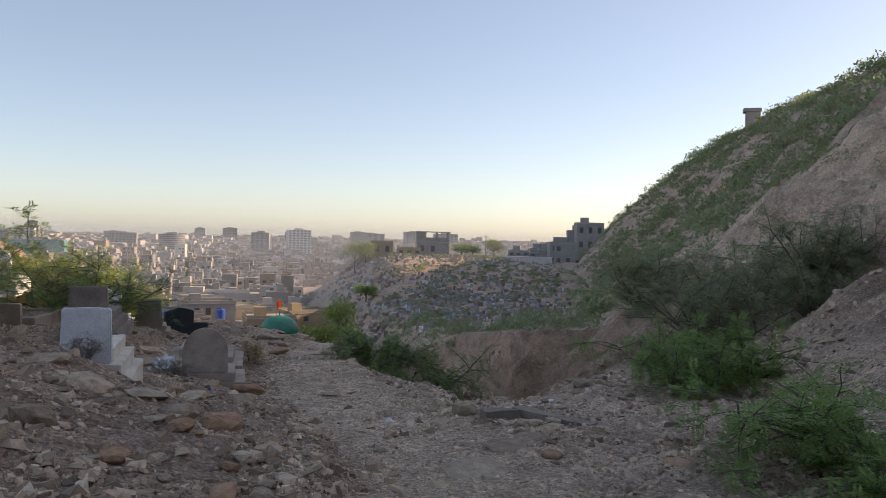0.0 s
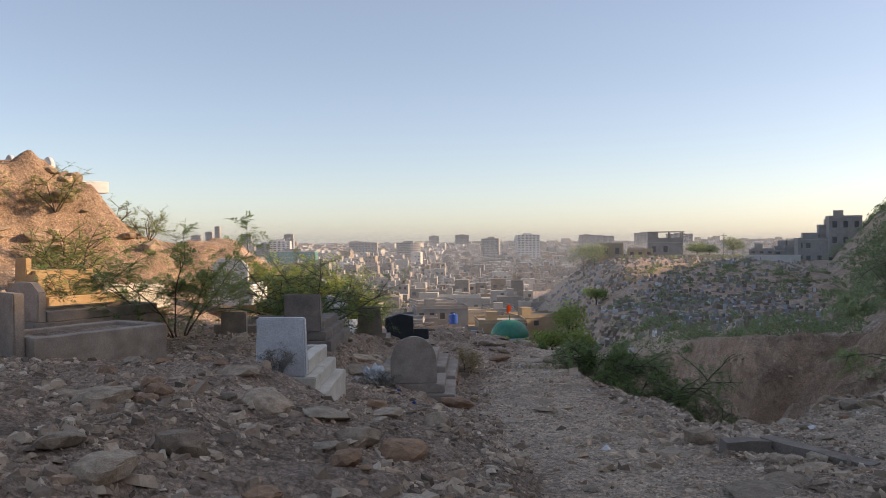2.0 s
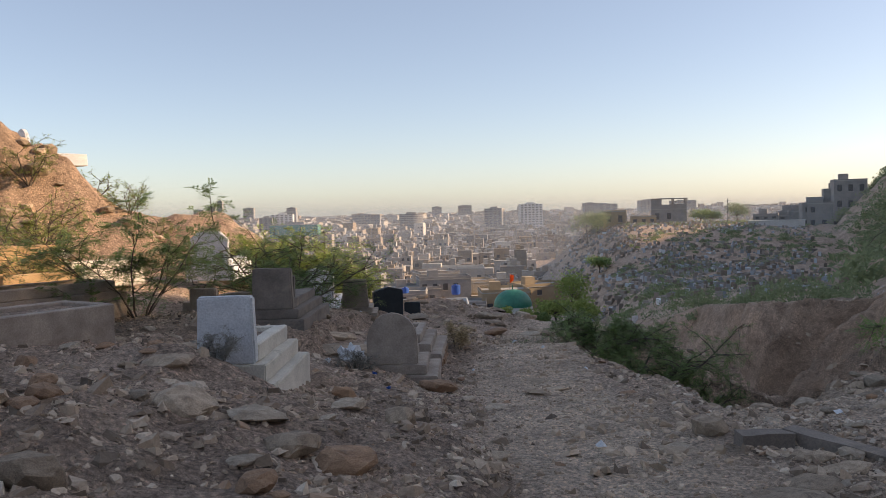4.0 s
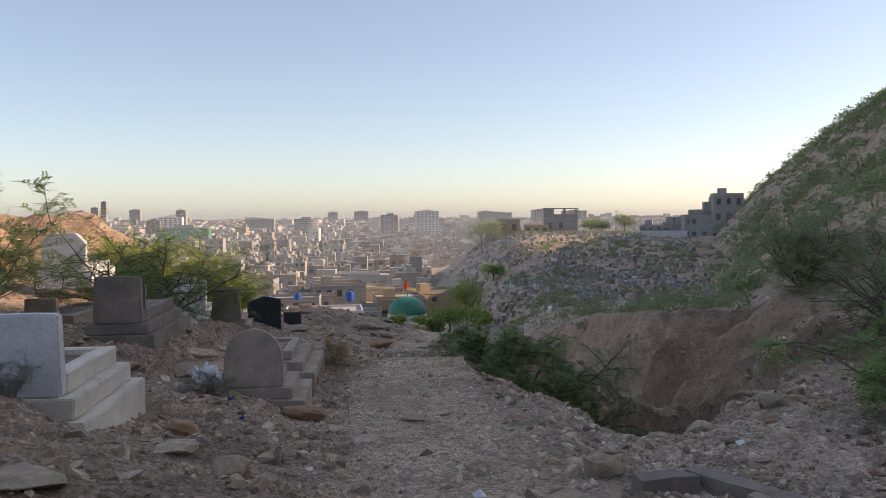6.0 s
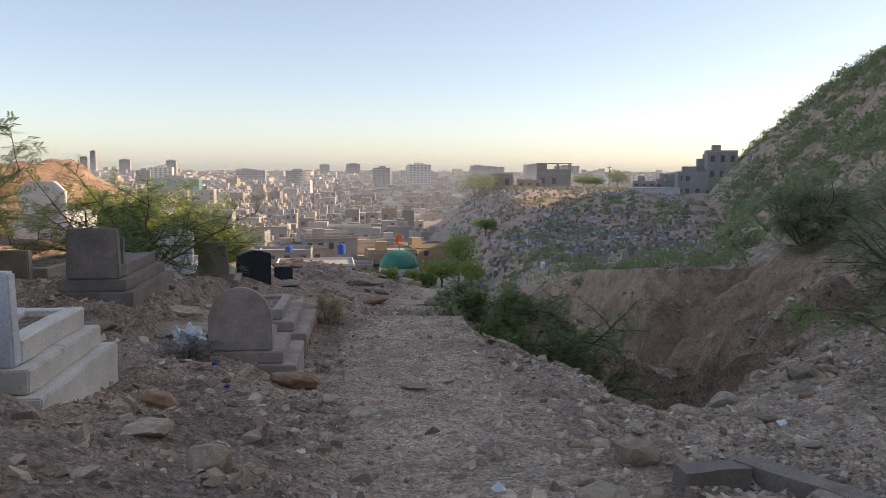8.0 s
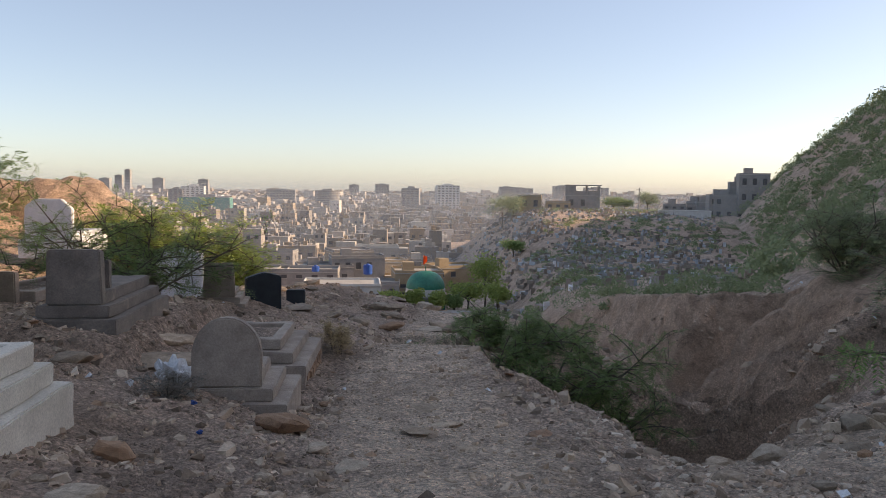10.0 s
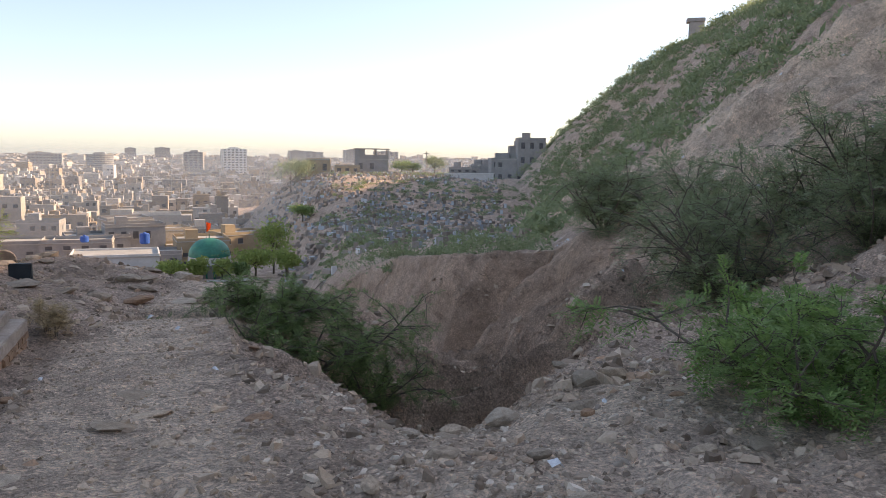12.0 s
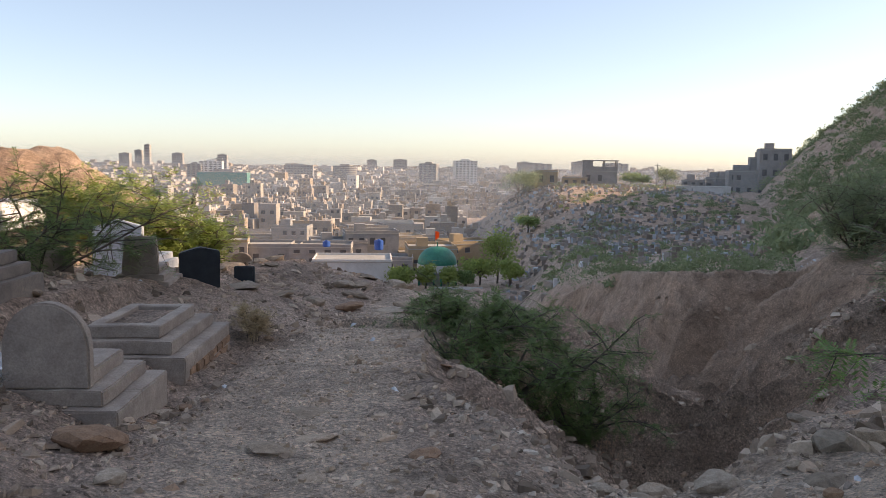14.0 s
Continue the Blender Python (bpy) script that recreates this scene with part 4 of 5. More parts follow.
def painted(name, stops, rough=0.85):
    """Plastered walls whose paint differs from house to house, streaked and dusty."""
    m, n, l, b = nodes_of(name)
    geo = n.new("ShaderNodeNewGeometry")
    info = n.new("ShaderNodeObjectInfo")
    add = n.new("ShaderNodeMath")
    add.operation = 'ADD'
    l.new(geo.outputs["Random Per Island"], add.inputs[0])
    l.new(info.outputs["Random"], add.inputs[1])
    fr = n.new("ShaderNodeMath")
    fr.operation = 'FRACT'
    l.new(add.outputs[0], fr.inputs[0])
    co = n.new("ShaderNodeTexCoord").outputs["Object"]
    col = ramp(n, l, fr.outputs[0], stops).outputs["Color"]
    st = noise_tex(n, l, 0.35, 8, 0.75, co)
    f = ramp(n, l, st.outputs["Fac"], [(0.35, (0.72, 0.70, 0.67)), (0.65, (1.08, 1.07, 1.05))]).outputs["Color"]
    l.new(mix(n, l, 0.8, col, f, 'MULTIPLY'), b.inputs["Base Color"])
    b.inputs["Roughness"].default_value = rough
    return m


CITY_WALL = painted("city_plaster", [(0.0, (0.20, 0.175, 0.15)), (0.16, (0.34, 0.30, 0.255)), (0.3, (0.62, 0.59, 0.54)), (0.42, (0.27, 0.25, 0.235)), (0.55, (0.42, 0.31, 0.20)), (0.68, (0.23, 0.21, 0.20)), (0.8, (0.50, 0.46, 0.41)), (0.9, (0.30, 0.22, 0.16)), (1.0, (0.72, 0.70, 0.67))])
CITY_DARK = surface("window_gloom", (0.05, 0.05, 0.055), (0.11, 0.11, 0.115), 0.5, 0.4, 0.001)
ROOF_GREY = surface("roof_screed", (0.36, 0.34, 0.31), (0.52, 0.50, 0.46), 0.3, 0.9, 0.01)
BLUE_PLASTIC = surface("blue_plastic", (0.02, 0.08, 0.35), (0.04, 0.14, 0.48), 2, 0.4, 0.001)
GREEN_PAINT = surface("green_paint", (0.015, 0.16, 0.11), (0.03, 0.25, 0.17), 1.2, 0.5, 0.003, (0.16, 0.34, 0.10), 0, 20, 0.60)
GREEN_NET = surface("green_net", (0.05, 0.20, 0.17), (0.10, 0.30, 0.25), 0.3, 0.9, 0.01)
WALL_OCHRE = surface("ochre_wall", (0.38, 0.285, 0.18), (0.48, 0.375, 0.25), 0.4, 0.9, 0.01)
WALL_GREY = surface("grey_block_wall", (0.26, 0.25, 0.245), (0.38, 0.365, 0.35), 0.5, 0.9, 0.01)
WALL_WHITE = surface("white_wall", (0.58, 0.57, 0.55), (0.74, 0.73, 0.71), 0.5, 0.85, 0.01, (0.45, 0.43, 0.40))
ORANGE_CLOTH = surface("orange_cloth", (0.75, 0.14, 0.03), (0.9, 0.22, 0.05), 3, 0.8, 0.001)
STEEL = surface("dull_steel", (0.16, 0.16, 0.16), (0.28, 0.27, 0.26), 3, 0.6, 0.001)

CUBE = np.array([(-1, -1, 0), (1, -1, 0), (1, 1, 0), (-1, 1, 0), (-1, -1, 1), (1, -1, 1), (1, 1, 1), (-1, 1, 1)], float) * np.array([0.5, 0.5, 1])
CUBE_F = np.array([(4, 5, 6, 7), (0, 1, 5, 4), (1, 2, 6, 5), (2, 3, 7, 6), (3, 0, 4, 7), (3, 2, 1, 0)])


def boxes(spec):
    """Rows of centre x, y, base z, sizes and turn in radians as one mesh's vertices and faces."""
    s = np.asarray(spec, float)
    p = CUBE[None] * s[:, None, 3:6]
    c, d = np.cos(s[:, 6])[:, None], np.sin(s[:, 6])[:, None]
    v = np.stack([p[..., 0] * c - p[..., 1] * d + s[:, 0:1], p[..., 0] * d + p[..., 1] * c + s[:, 1:2], p[..., 2] + s[:, 2:3]], -1)
    f = CUBE_F[None] + 8 * np.arange(len(s))[:, None, None]
    return v.reshape(-1, 3).tolist(), f.reshape(-1, 4).tolist()


def house(x, y, z, w, d, h, turn, label, wall, storeys=2, bays=3, name="house", category="house", group="", top_room=True, parapet=0.7):
    """A flat-roofed house: walls, parapet, roof, recessed windows with sills, a stair room and a tank."""
    g = thing(name, pose(x, y, z, 0, 0, turn), label, category, group)
    part("wall", box_bm(-w / 2, w / 2, -d / 2, d / 2, -3, h, 0.04), wall, g)
    part("roof", box_bm(-w / 2 - 0.15, w / 2 + 0.15, -d / 2 - 0.15, d / 2 + 0.15, h, h + 0.22, 0.03), ROOF_GREY, g)
    pp = ring_bm(w, d, h + 0.22, h + 0.22 + parapet, 0.2, -d / 2)
    part("parapet", pp, wall, g)
    rr = random.Random(int(abs(x * 13 + y * 7)))
    fh = h / storeys
    for k in range(storeys):
        for j in range(bays):
            if rr.random() < 0.12:
                continue
            cx, ww, wh = -w / 2 + (j + 0.5) * w / bays, min(1.5, w / bays * 0.45), fh * 0.42
            zz = k * fh + fh * 0.34
            win = part("window", box_bm(cx - ww / 2, cx + ww / 2, -d / 2 - 0.04, -d / 2 + 0.3, zz, zz + wh, 0), CITY_DARK, g)
            part("sill", box_bm(cx - ww / 2 - 0.1, cx + ww / 2 + 0.1, -d / 2 - 0.3, -d / 2 - 0.045, zz - 0.14, zz - 0.01, 0), ROOF_GREY, win)
        for j in range(max(1, int(d / 4.5))):
            cy = -d / 2 + (j + 0.5) * d / max(1, int(d / 4.5))
            part("window", box_bm(w / 2 - 0.3, w / 2 + 0.04, cy - 0.6, cy + 0.6, k * fh + fh * 0.34, k * fh + fh * 0.76, 0), CITY_DARK, g)
    if top_room:
        part("stair_room", box_bm(-w * 0.3, -w * 0.3 + 3.0, -1.2, 1.8, h + 0.22, h + 2.6, 0.03), wall, g)
    return g


hr = random.Random(8)
for dist, n, spread in ((212, 9, 0.62), (238, 11, 0.66), (268, 12, 0.68), (300, 13, 0.66)):
    for k in range(n):
        az = -0.56 + spread * (k + hr.uniform(0.2, 0.8)) / n
        x, y = dist * math.sin(az), dist * math.cos(az) + hr.uniform(-7, 7)
        if x > 18:
            continue
        z = max(PLAIN, ground_z(x, y))
        house(x, y, z, hr.uniform(8, 16), hr.uniform(8, 13), hr.choice((3.4, 6.4, 6.8, 9.5)), hr.uniform(-14, 14) + 8,
              hr.choice(("dusty beige plastered flat-roofed house", "grey concrete flat-roofed house with dark windows", "pale plastered flat-roofed house among crowded roofs")),
              hr.choice((CITY_WALL, CITY_WALL, WALL_GREY, WALL_OCHRE)), hr.choice((1, 2, 2, 3)), hr.choice((3, 4, 5)), group="houses at the city edge", top_room=hr.random() < 0.6)

cr = np.random.RandomState(21)
spec, wins = [], []
for d0, d1, cell, tall in ((318, 620, 10, 0.85), (620, 1150, 13.5, 0.95), (1150, 2300, 25, 1.0), (2300, 4300, 50, 1.3)):
    ys = np.arange(d0, d1, cell)
    for y in ys:
        xs = np.arange(-0.66 * y, 0.46 * y, cell)
        for x in xs:
            if cr.rand() < 0.14:
                continue
            px, py = x + cr.uniform(-.28, .28) * cell, y + cr.uniform(-.28, .28) * cell
            if 22 < px < 230 and py < 470 and px > 30 - (py - 330) * 0.2:
                continue
            w, d = cell * cr.uniform(0.5, 0.95), cell * cr.uniform(0.5, 0.9)
            h = cr.choice([3.5, 6.5, 7, 9.5, 10, 13], p=[.16, .3, .2, .18, .1, .06]) * tall * cr.uniform(0.85, 1.15)
            if cr.rand() < (0.012 if y < 1100 else 0.03):
                h, w, d = h + cr.uniform(4, 14) * tall, min(w, 26), min(d, 22)
            a = 0.22 * math.sin(px * 0.006) + cr.uniform(-.06, .06)
            spec.append((px, py, PLAIN - 1, w, d, h + 1, a))
            if cr.rand() < 0.6 and y < 1200:
                spec.append((px + cr.uniform(-.25, .25) * w, py + cr.uniform(-.2, .2) * d, PLAIN + h - 0.2, w * 0.3, d * 0.3, cr.uniform(2, 3.2), a))
            if y < 700:
                for _ in range(2):
                    spec.append((px + cr.uniform(-.4, .4) * w, py + cr.uniform(-.4, .4) * d, PLAIN + h - 0.1, cr.uniform(0.8, 1.8), cr.uniform(0.8, 1.8), cr.uniform(0.8, 1.8), a))
            if y < 900:
                n = max(2, int(w / 3.0))
                for s in range(max(1, int(h / 3.2))):
                    for j in range(n):
                        if cr.rand() < 0.25:
                            continue
                        ox, oy = -w / 2 + (j + .5) * w / n, -d / 2
                        wins.append((px + ox * math.cos(a) - oy * math.sin(a), py + ox * math.sin(a) + oy * math.cos(a), PLAIN + s * 3.2 + 1.0, w / n * 0.45, 0.35, 1.4, a))
v, f = boxes(spec)
tagged(mesh_object("city", v, f, CITY_WALL), "crowded pale flat-roofed buildings spreading over the hazy plain", "city", kind="stuff")
v, f = boxes(wins)
tagged(mesh_object("city_windows", v, f, CITY_DARK), "dark window openings of the crowded city buildings", "windows", kind="stuff")


def tower_block(x, y, w, d, top, label, wall, floors, bays, turn=0.0, round_=False):
    """A high-rise: body, floor slabs standing proud, columns of windows."""
    g = thing("tower_block", pose(x, y, PLAIN, 0, 0, turn), label, "tower block", "towers over the city")
    h = top - PLAIN
    if round_:
        bm = bmesh.new()
        bmesh.ops.create_cone(bm, cap_ends=True, segments=28, radius1=w / 2, radius2=w / 2, depth=h, matrix=Matrix.Translation((0, 0, h / 2)))
        part("wall", bm, wall, g)
    else:
        part("wall", box_bm(-w / 2, w / 2, -d / 2, d / 2, -2, h, 0.1), wall, g)
    for k in range(floors):
        z = (k + 0.35) * h / floors
        bm = bmesh.new()
        if round_:
            bmesh.ops.create_cone(bm, cap_ends=True, segments=28, radius1=w / 2 + 0.12, radius2=w / 2 + 0.12, depth=h / floors * 0.42, matrix=Matrix.Translation((0, 0, z + h / floors * 0.25)))
            part("window_band", bm, CITY_DARK, g)
        else:
            for j in range(bays):
                cx = -w / 2 + (j + 0.5) * w / bays
                part("window", box_bm(cx - w / bays * 0.28, cx + w / bays * 0.28, -d / 2 - 0.1, -d / 2 + 0.4, z, z + h / floors * 0.45, 0), CITY_DARK, g)
    part("roof_room", box_bm(-w * 0.2, w * 0.2, -d * 0.2, d * 0.2, h, h + 2.2, 0.05), wall, g)
    return g


tower_block(-92, 1000, 30, 26, -2.6, "round pale high-rise with dark floor bands", WALL_GREY, 12, 0, 0, True)
tower_block(12, 1000, 22, 20, 1.6, "grey high-rise with a pale side", WALL_GREY, 11, 4, -12)
tower_block(57, 1010, 28, 18, 5.8, "pale slab high-rise with columns of windows", WALL_WHITE, 12, 6, 6)
tower_block(-245, 960, 26, 20, 0.5, "pale twin high-rise beyond the city roofs", WALL_WHITE, 12, 5, 8)
tower_block(-262, 950, 16, 18, -3.0, "narrow grey high-rise above crowded roofs", WALL_GREY, 11, 3, 8)
net = tower_block(-165, 690, 40, 18, -8.0, "concrete frame building wrapped in green netting", WALL_GREY, 5, 8, 4)
part("netting", box_bm(-20.6, 20.6, -9.6, 9.6, 11, 21.6, 0.1), GREEN_NET, net, "green construction netting")
tower_block(-186, 1250, 44, 20, -4, "long low grey block of flats", WALL_GREY, 7, 9, 3)
for x, y, top, w in ((-420, 1700, 4, 34), (-760, 2100, 16, 26), (-870, 2600, 48, 16), (-905, 2620, 30, 22), (-150, 2500, 10, 30), (-60, 2400, 12, 40), (120, 2200, 4, 60), (260, 2000, 8, 34), (330, 2300, 6, 90), (420, 2100, 12, 44), (560, 2300, 10, 70), (-560, 2300, 18, 26), (-700, 2350, 20, 30)):
    tower_block(x, y, w, 24, top, "far hazy high-rise on the skyline", WALL_GREY, 9, 5, 5)

# ---- the shrine with the green dome ----
DX, DY, DZ = 4.8, 151.0, -20.2
shrine = thing("shrine", pose(DX, DY, DZ), "small shrine with glossy green dome and white drum", "shrine")
bm = bmesh.new()
prof = [(3.55, 0)] + [(3.6 * math.cos(a) ** 0.85, 3.15 * math.sin(a)) for a in np.linspace(0.05, 1.5, 12)] + [(0.02, 3.2)]
rings = [[bm.verts.new((r_ * math.cos(t), r_ * math.sin(t), z_ + 3.6)) for t in np.linspace(0, 2 * math.pi, 33)[:-1]] for r_, z_ in prof]
for a, b in zip(rings, rings[1:]):
    for k in range(32):
        bm.faces.new((a[k], a[(k + 1) % 32], b[(k + 1) % 32], b[k])).smooth = True
part("dome", bm, GREEN_PAINT, shrine, "glossy green dome with yellow-green patches")
bm = bmesh.new()
bmesh.ops.create_cone(bm, cap_ends=True, segments=32, radius1=3.75, radius2=3.65, depth=1.3, matrix=Matrix.Translation((0, 0, 2.96)))
part("drum", bm, WALL_WHITE, shrine, "white drum below the dome")
part("wall", box_bm(-3.5, 3.5, -3.5, 3.5, -2, 2.3, 0.05), WALL_GREY, shrine)
for k in range(6):
    x = -3.3 + k * 1.32
    part("column", box_bm(x - 0.16, x + 0.16, -4.0, -3.6, -2, 2.32, 0.03), GREEN_PAINT, shrine, "green-painted column")
part("finial", box_bm(-0.08, 0.08, -0.08, 0.08, 6.75, 7.6, 0.02), GREEN_PAINT, shrine)
flag = thing("flag", pose(DX - 0.4, DY + 4.0, DZ), "orange cloth flag on a thin pole", "flag")
bm = bmesh.new()
bmesh.ops.create_cone(bm, cap_ends=True, segments=8, radius1=0.05, radius2=0.04, depth=10.4, matrix=Matrix.Translation((0, 0, 4.2)))
part("pole", bm, STEEL, flag)
bm = bmesh.new()
cols = [[bm.verts.new((0.05 + 0.75 * s_, 0.18 * math.sin(4 * s_ + q_), 9.3 - 1.9 * q_ * (1 - 0.55 * s_) - 0.25 * s_)) for q_ in (0, .33, .66, 1)] for s_ in np.linspace(0, 1, 8)]
for a, b in zip(cols, cols[1:]):
    for k in range(3):
        bm.faces.new((a[k], a[k + 1], b[k + 1], b[k]))
bmesh.ops.solidify(bm, geom=bm.faces[:], thickness=0.02)
part("cloth", bm, ORANGE_CLOTH, flag)
yard = thing("boundary_wall", pose(15, 139, -20.5, 0, 0, -4), "long low whitewashed boundary wall with gaps", "wall")
for k in range(7):
    part("panel", box_bm(-11 + k * 4.2, -11 + k * 4.2 + 4.1, -0.12, 0.12, -2, 1.3 + 0.2 * math.sin(k * 2.1), 0.03), WALL_WHITE, yard)
depot = house(-10.3, 147, -18.9, 13.6, 10, 3.4, 3, "long low white house with a flat roof and tanks", WALL_WHITE, 1, 0, top_room=False, parapet=0.35)


def water_tank(x, y, z, r_=0.8, h=1.7):
    t = thing("water_tank", pose(x, y, z), "blue plastic water tank on a flat roof", "water tank", "blue water tanks")
    bm = bmesh.new()
    bmesh.ops.create_cone(bm, cap_ends=True, segments=20, radius1=r_, radius2=r_, depth=h, matrix=Matrix.Translation((0, 0, h / 2)))
    bmesh.ops.bevel(bm, geom=[e for e in bm.edges if e.calc_face_angle(0) > 1], offset=0.12, segments=2, affect='EDGES')
    part("body", bm, BLUE_PLASTIC, t)
    bm = bmesh.new()
    bmesh.ops.create_cone(bm, cap_ends=True, segments=16, radius1=0.3, radius2=0.26, depth=0.2, matrix=Matrix.Translation((0, 0, h + 0.08)))
    part("lid", bm, BLUE_PLASTIC, t)


water_tank(-5.6, 145, -17.5 + 3.98)
water_tank(-15.2, 149, -17.5 + 3.98, 0.7, 1.0)

# ---- buildings on the graveyard hill and along the shoulder ----
HZ = ground_z(69, 306)
blk = house(68.8, 306, HZ - 0.5, 12.6, 9, 0.2 - HZ, -10, "unfinished grey block house with an open upper storey", WALL_GREY, 1, 3, top_room=False, parapet=0.25)
up = 0.2 - HZ + 0.22
part("upper_wall", box_bm(-6.3, -2.6, -4.5, 4.5, up, up + 3.6, 0.04), WALL_GREY, blk)
part("upper_wall", box_bm(-2.6, 6.3, 4.2, 4.5, up, up + 1.6, 0.02), WALL_GREY, blk)
part("upper_wall", box_bm(-2.6, 6.3, -4.5, -4.2, up, up + 1.5, 0.02), WALL_GREY, blk)
for px in (1.6, 6.1):
    for py in (-4.3, 4.3):
        part("column", box_bm(px - 0.2, px + 0.2, py - 0.2, py + 0.2, up, up + 3.6, 0.02), WALL_GREY, blk)
part("upper_roof", box_bm(-6.7, 6.8, -4.9, 4.9, up + 3.6, up + 3.95, 0.03), WALL_GREY, blk)
house(48.5, 303, ground_z(48.5, 303) - 0.5, 8.2, 7, -0.1 - ground_z(48.5, 303), -12, "small ochre block house on the hilltop", WALL_OCHRE, 1, 2, top_room=False, parapet=0.25)
house(42.5, 305, ground_z(42.5, 305) - 0.5, 5.0, 5, -1.6 - ground_z(42.5, 305), -12, "low grey block hut on the hilltop", WALL_GREY, 1, 2, top_room=False, parapet=0.25)
house(57.5, 296, ground_z(57.5, 296) - 0.5, 9.0, 4, 3.2, -8, "low orange plastered outhouse", WALL_OCHRE, 1, 3, top_room=False, parapet=0.2)
sr = random.Random(31)
for k in range(20):
    q = k / 19
    u, v_ = 350 - 18 * q + sr.uniform(-12, 8), -4 + 25 * q + sr.uniform(-3, 3)
    x, y = 0.342 * u + 0.940 * v_, 0.940 * u - 0.342 * v_
    house(x, y, ground_z(x, y) - 0.8, sr.uniform(7, 12), sr.uniform(6, 9), sr.uniform(3.6, 6.0) + 11 * max(0.0, q - 0.4), -16 + sr.uniform(-8, 8), "grey block house stepping up the hillside", WALL_GREY, 2, 3, group="houses on the hill shoulder", top_room=sr.random() < 0.4, parapet=0.4)
u, v_ = 268.0, 69.0
tx, ty = 0.342 * u + 0.940 * v_, 0.940 * u - 0.342 * v_
ruin = thing("watchtower", pose(tx, ty, ground_z(tx, ty), 0, 0, -30), "ruined square stone watchtower on the hill crest", "tower")
part("base", box_bm(-3.4, 3.4, -2.6, 2.6, -4, 2.2, 0.2), WALL_GREY, ruin)
part("shaft", box_bm(-2.1, 2.3, -2, 2, 2.2, 8.0, 0.15), WALL_GREY, ruin)
part("parapet", box_bm(-2.9, 2.6, -2.3, 2.3, 8.0, 9.2, 0.1), WALL_GREY, ruin)
longwall = thing("white_shed", pose(101, 285, ground_z(101, 285), 0, 0, -15), "long low white roofed shed among graves", "shed")
part("wall", box_bm(-9, 9, -2, 2, -2, 1.7, 0.05), WALL_WHITE, longwall)
part("roof", box_bm(-9.3, 9.3, -2.3, 2.3, 1.7, 1.95, 0.04), WALL_WHITE, longwall)


def pole(x, y, high, label="thin grey utility pole"):
    p = thing("utility_pole", pose(x, y, max(PLAIN, ground_z(x, y))), label, "pole", "utility poles")
    bm = bmesh.new()
    bmesh.ops.create_cone(bm, cap_ends=True, segments=8, radius1=0.22, radius2=0.13, depth=high, matrix=Matrix.Translation((0, 0, high / 2)))
    part("shaft", bm, STEEL, p)
    part("crossarm", box_bm(-1.1, 1.1, -0.08, 0.08, high - 1.0, high - 0.8, 0.02), STEEL, p)


for x, y, h in ((86, 290, 9), (-60, 420, 26), (-6, 430, 24), (20, 520, 26), (-95, 330, 12), (-30, 290, 10)):
    pole(x, y, h)


# ---- trees in the valley ----
def tree(x, y, z, high, wide, leaf_mat, label, seed, quads=1500):
    g = thing("tree", pose(x, y, z), label, "tree", "trees in the valley")
    rr = random.Random(seed)
    wv, wf = [], []
    tube(wv, wf, [Vector((0, 0, -0.5)), Vector((0.1, 0, high * 0.25)), Vector((0.0, 0.1, high * 0.5)), Vector((0.1, 0, high * 0.8))], 0.22, 0.06, 7)
    tips = []
    for k in range(9):
        a, b = k * 2.4, rr.uniform(0.3, 0.75)
        p0 = Vector((0, 0, high * rr.uniform(0.25, 0.6)))
        p2 = Vector((math.cos(a) * wide * b, math.sin(a) * wide * b, high * rr.uniform(0.5, 0.9)))
        tube(wv, wf, [p0, p0.lerp(p2, 0.5) + Vector((0, 0, 0.2)), p2], 0.09, 0.03, 5)
        tips.append(p2)
    t = mesh_object("trunk", [q[:] for q in wv], wf, BARK, g)
    lv, lf = [], []
    for k in range(quads):
        c = tips[k % 9] + Vector((rr.gauss(0, wide * 0.27), rr.gauss(0, wide * 0.27), rr.gauss(0.05 * high, high * 0.12)))
        d1 = Vector((rr.gauss(0, 1), rr.gauss(0, 1), rr.gauss(0, 1))).normalized()
        d2 = d1.orthogonal().normalized()
        L = rr.uniform(0.2, 0.42)
        q = len(lv)
        lv += [c - d1 * L, c - d2 * L * .4, c + d1 * L, c + d2 * L * .4]
        lf.append((q, q + 1, q + 2, q + 3))
    mesh_object("crown", [q[:] for q in lv], lf, leaf_mat, g)


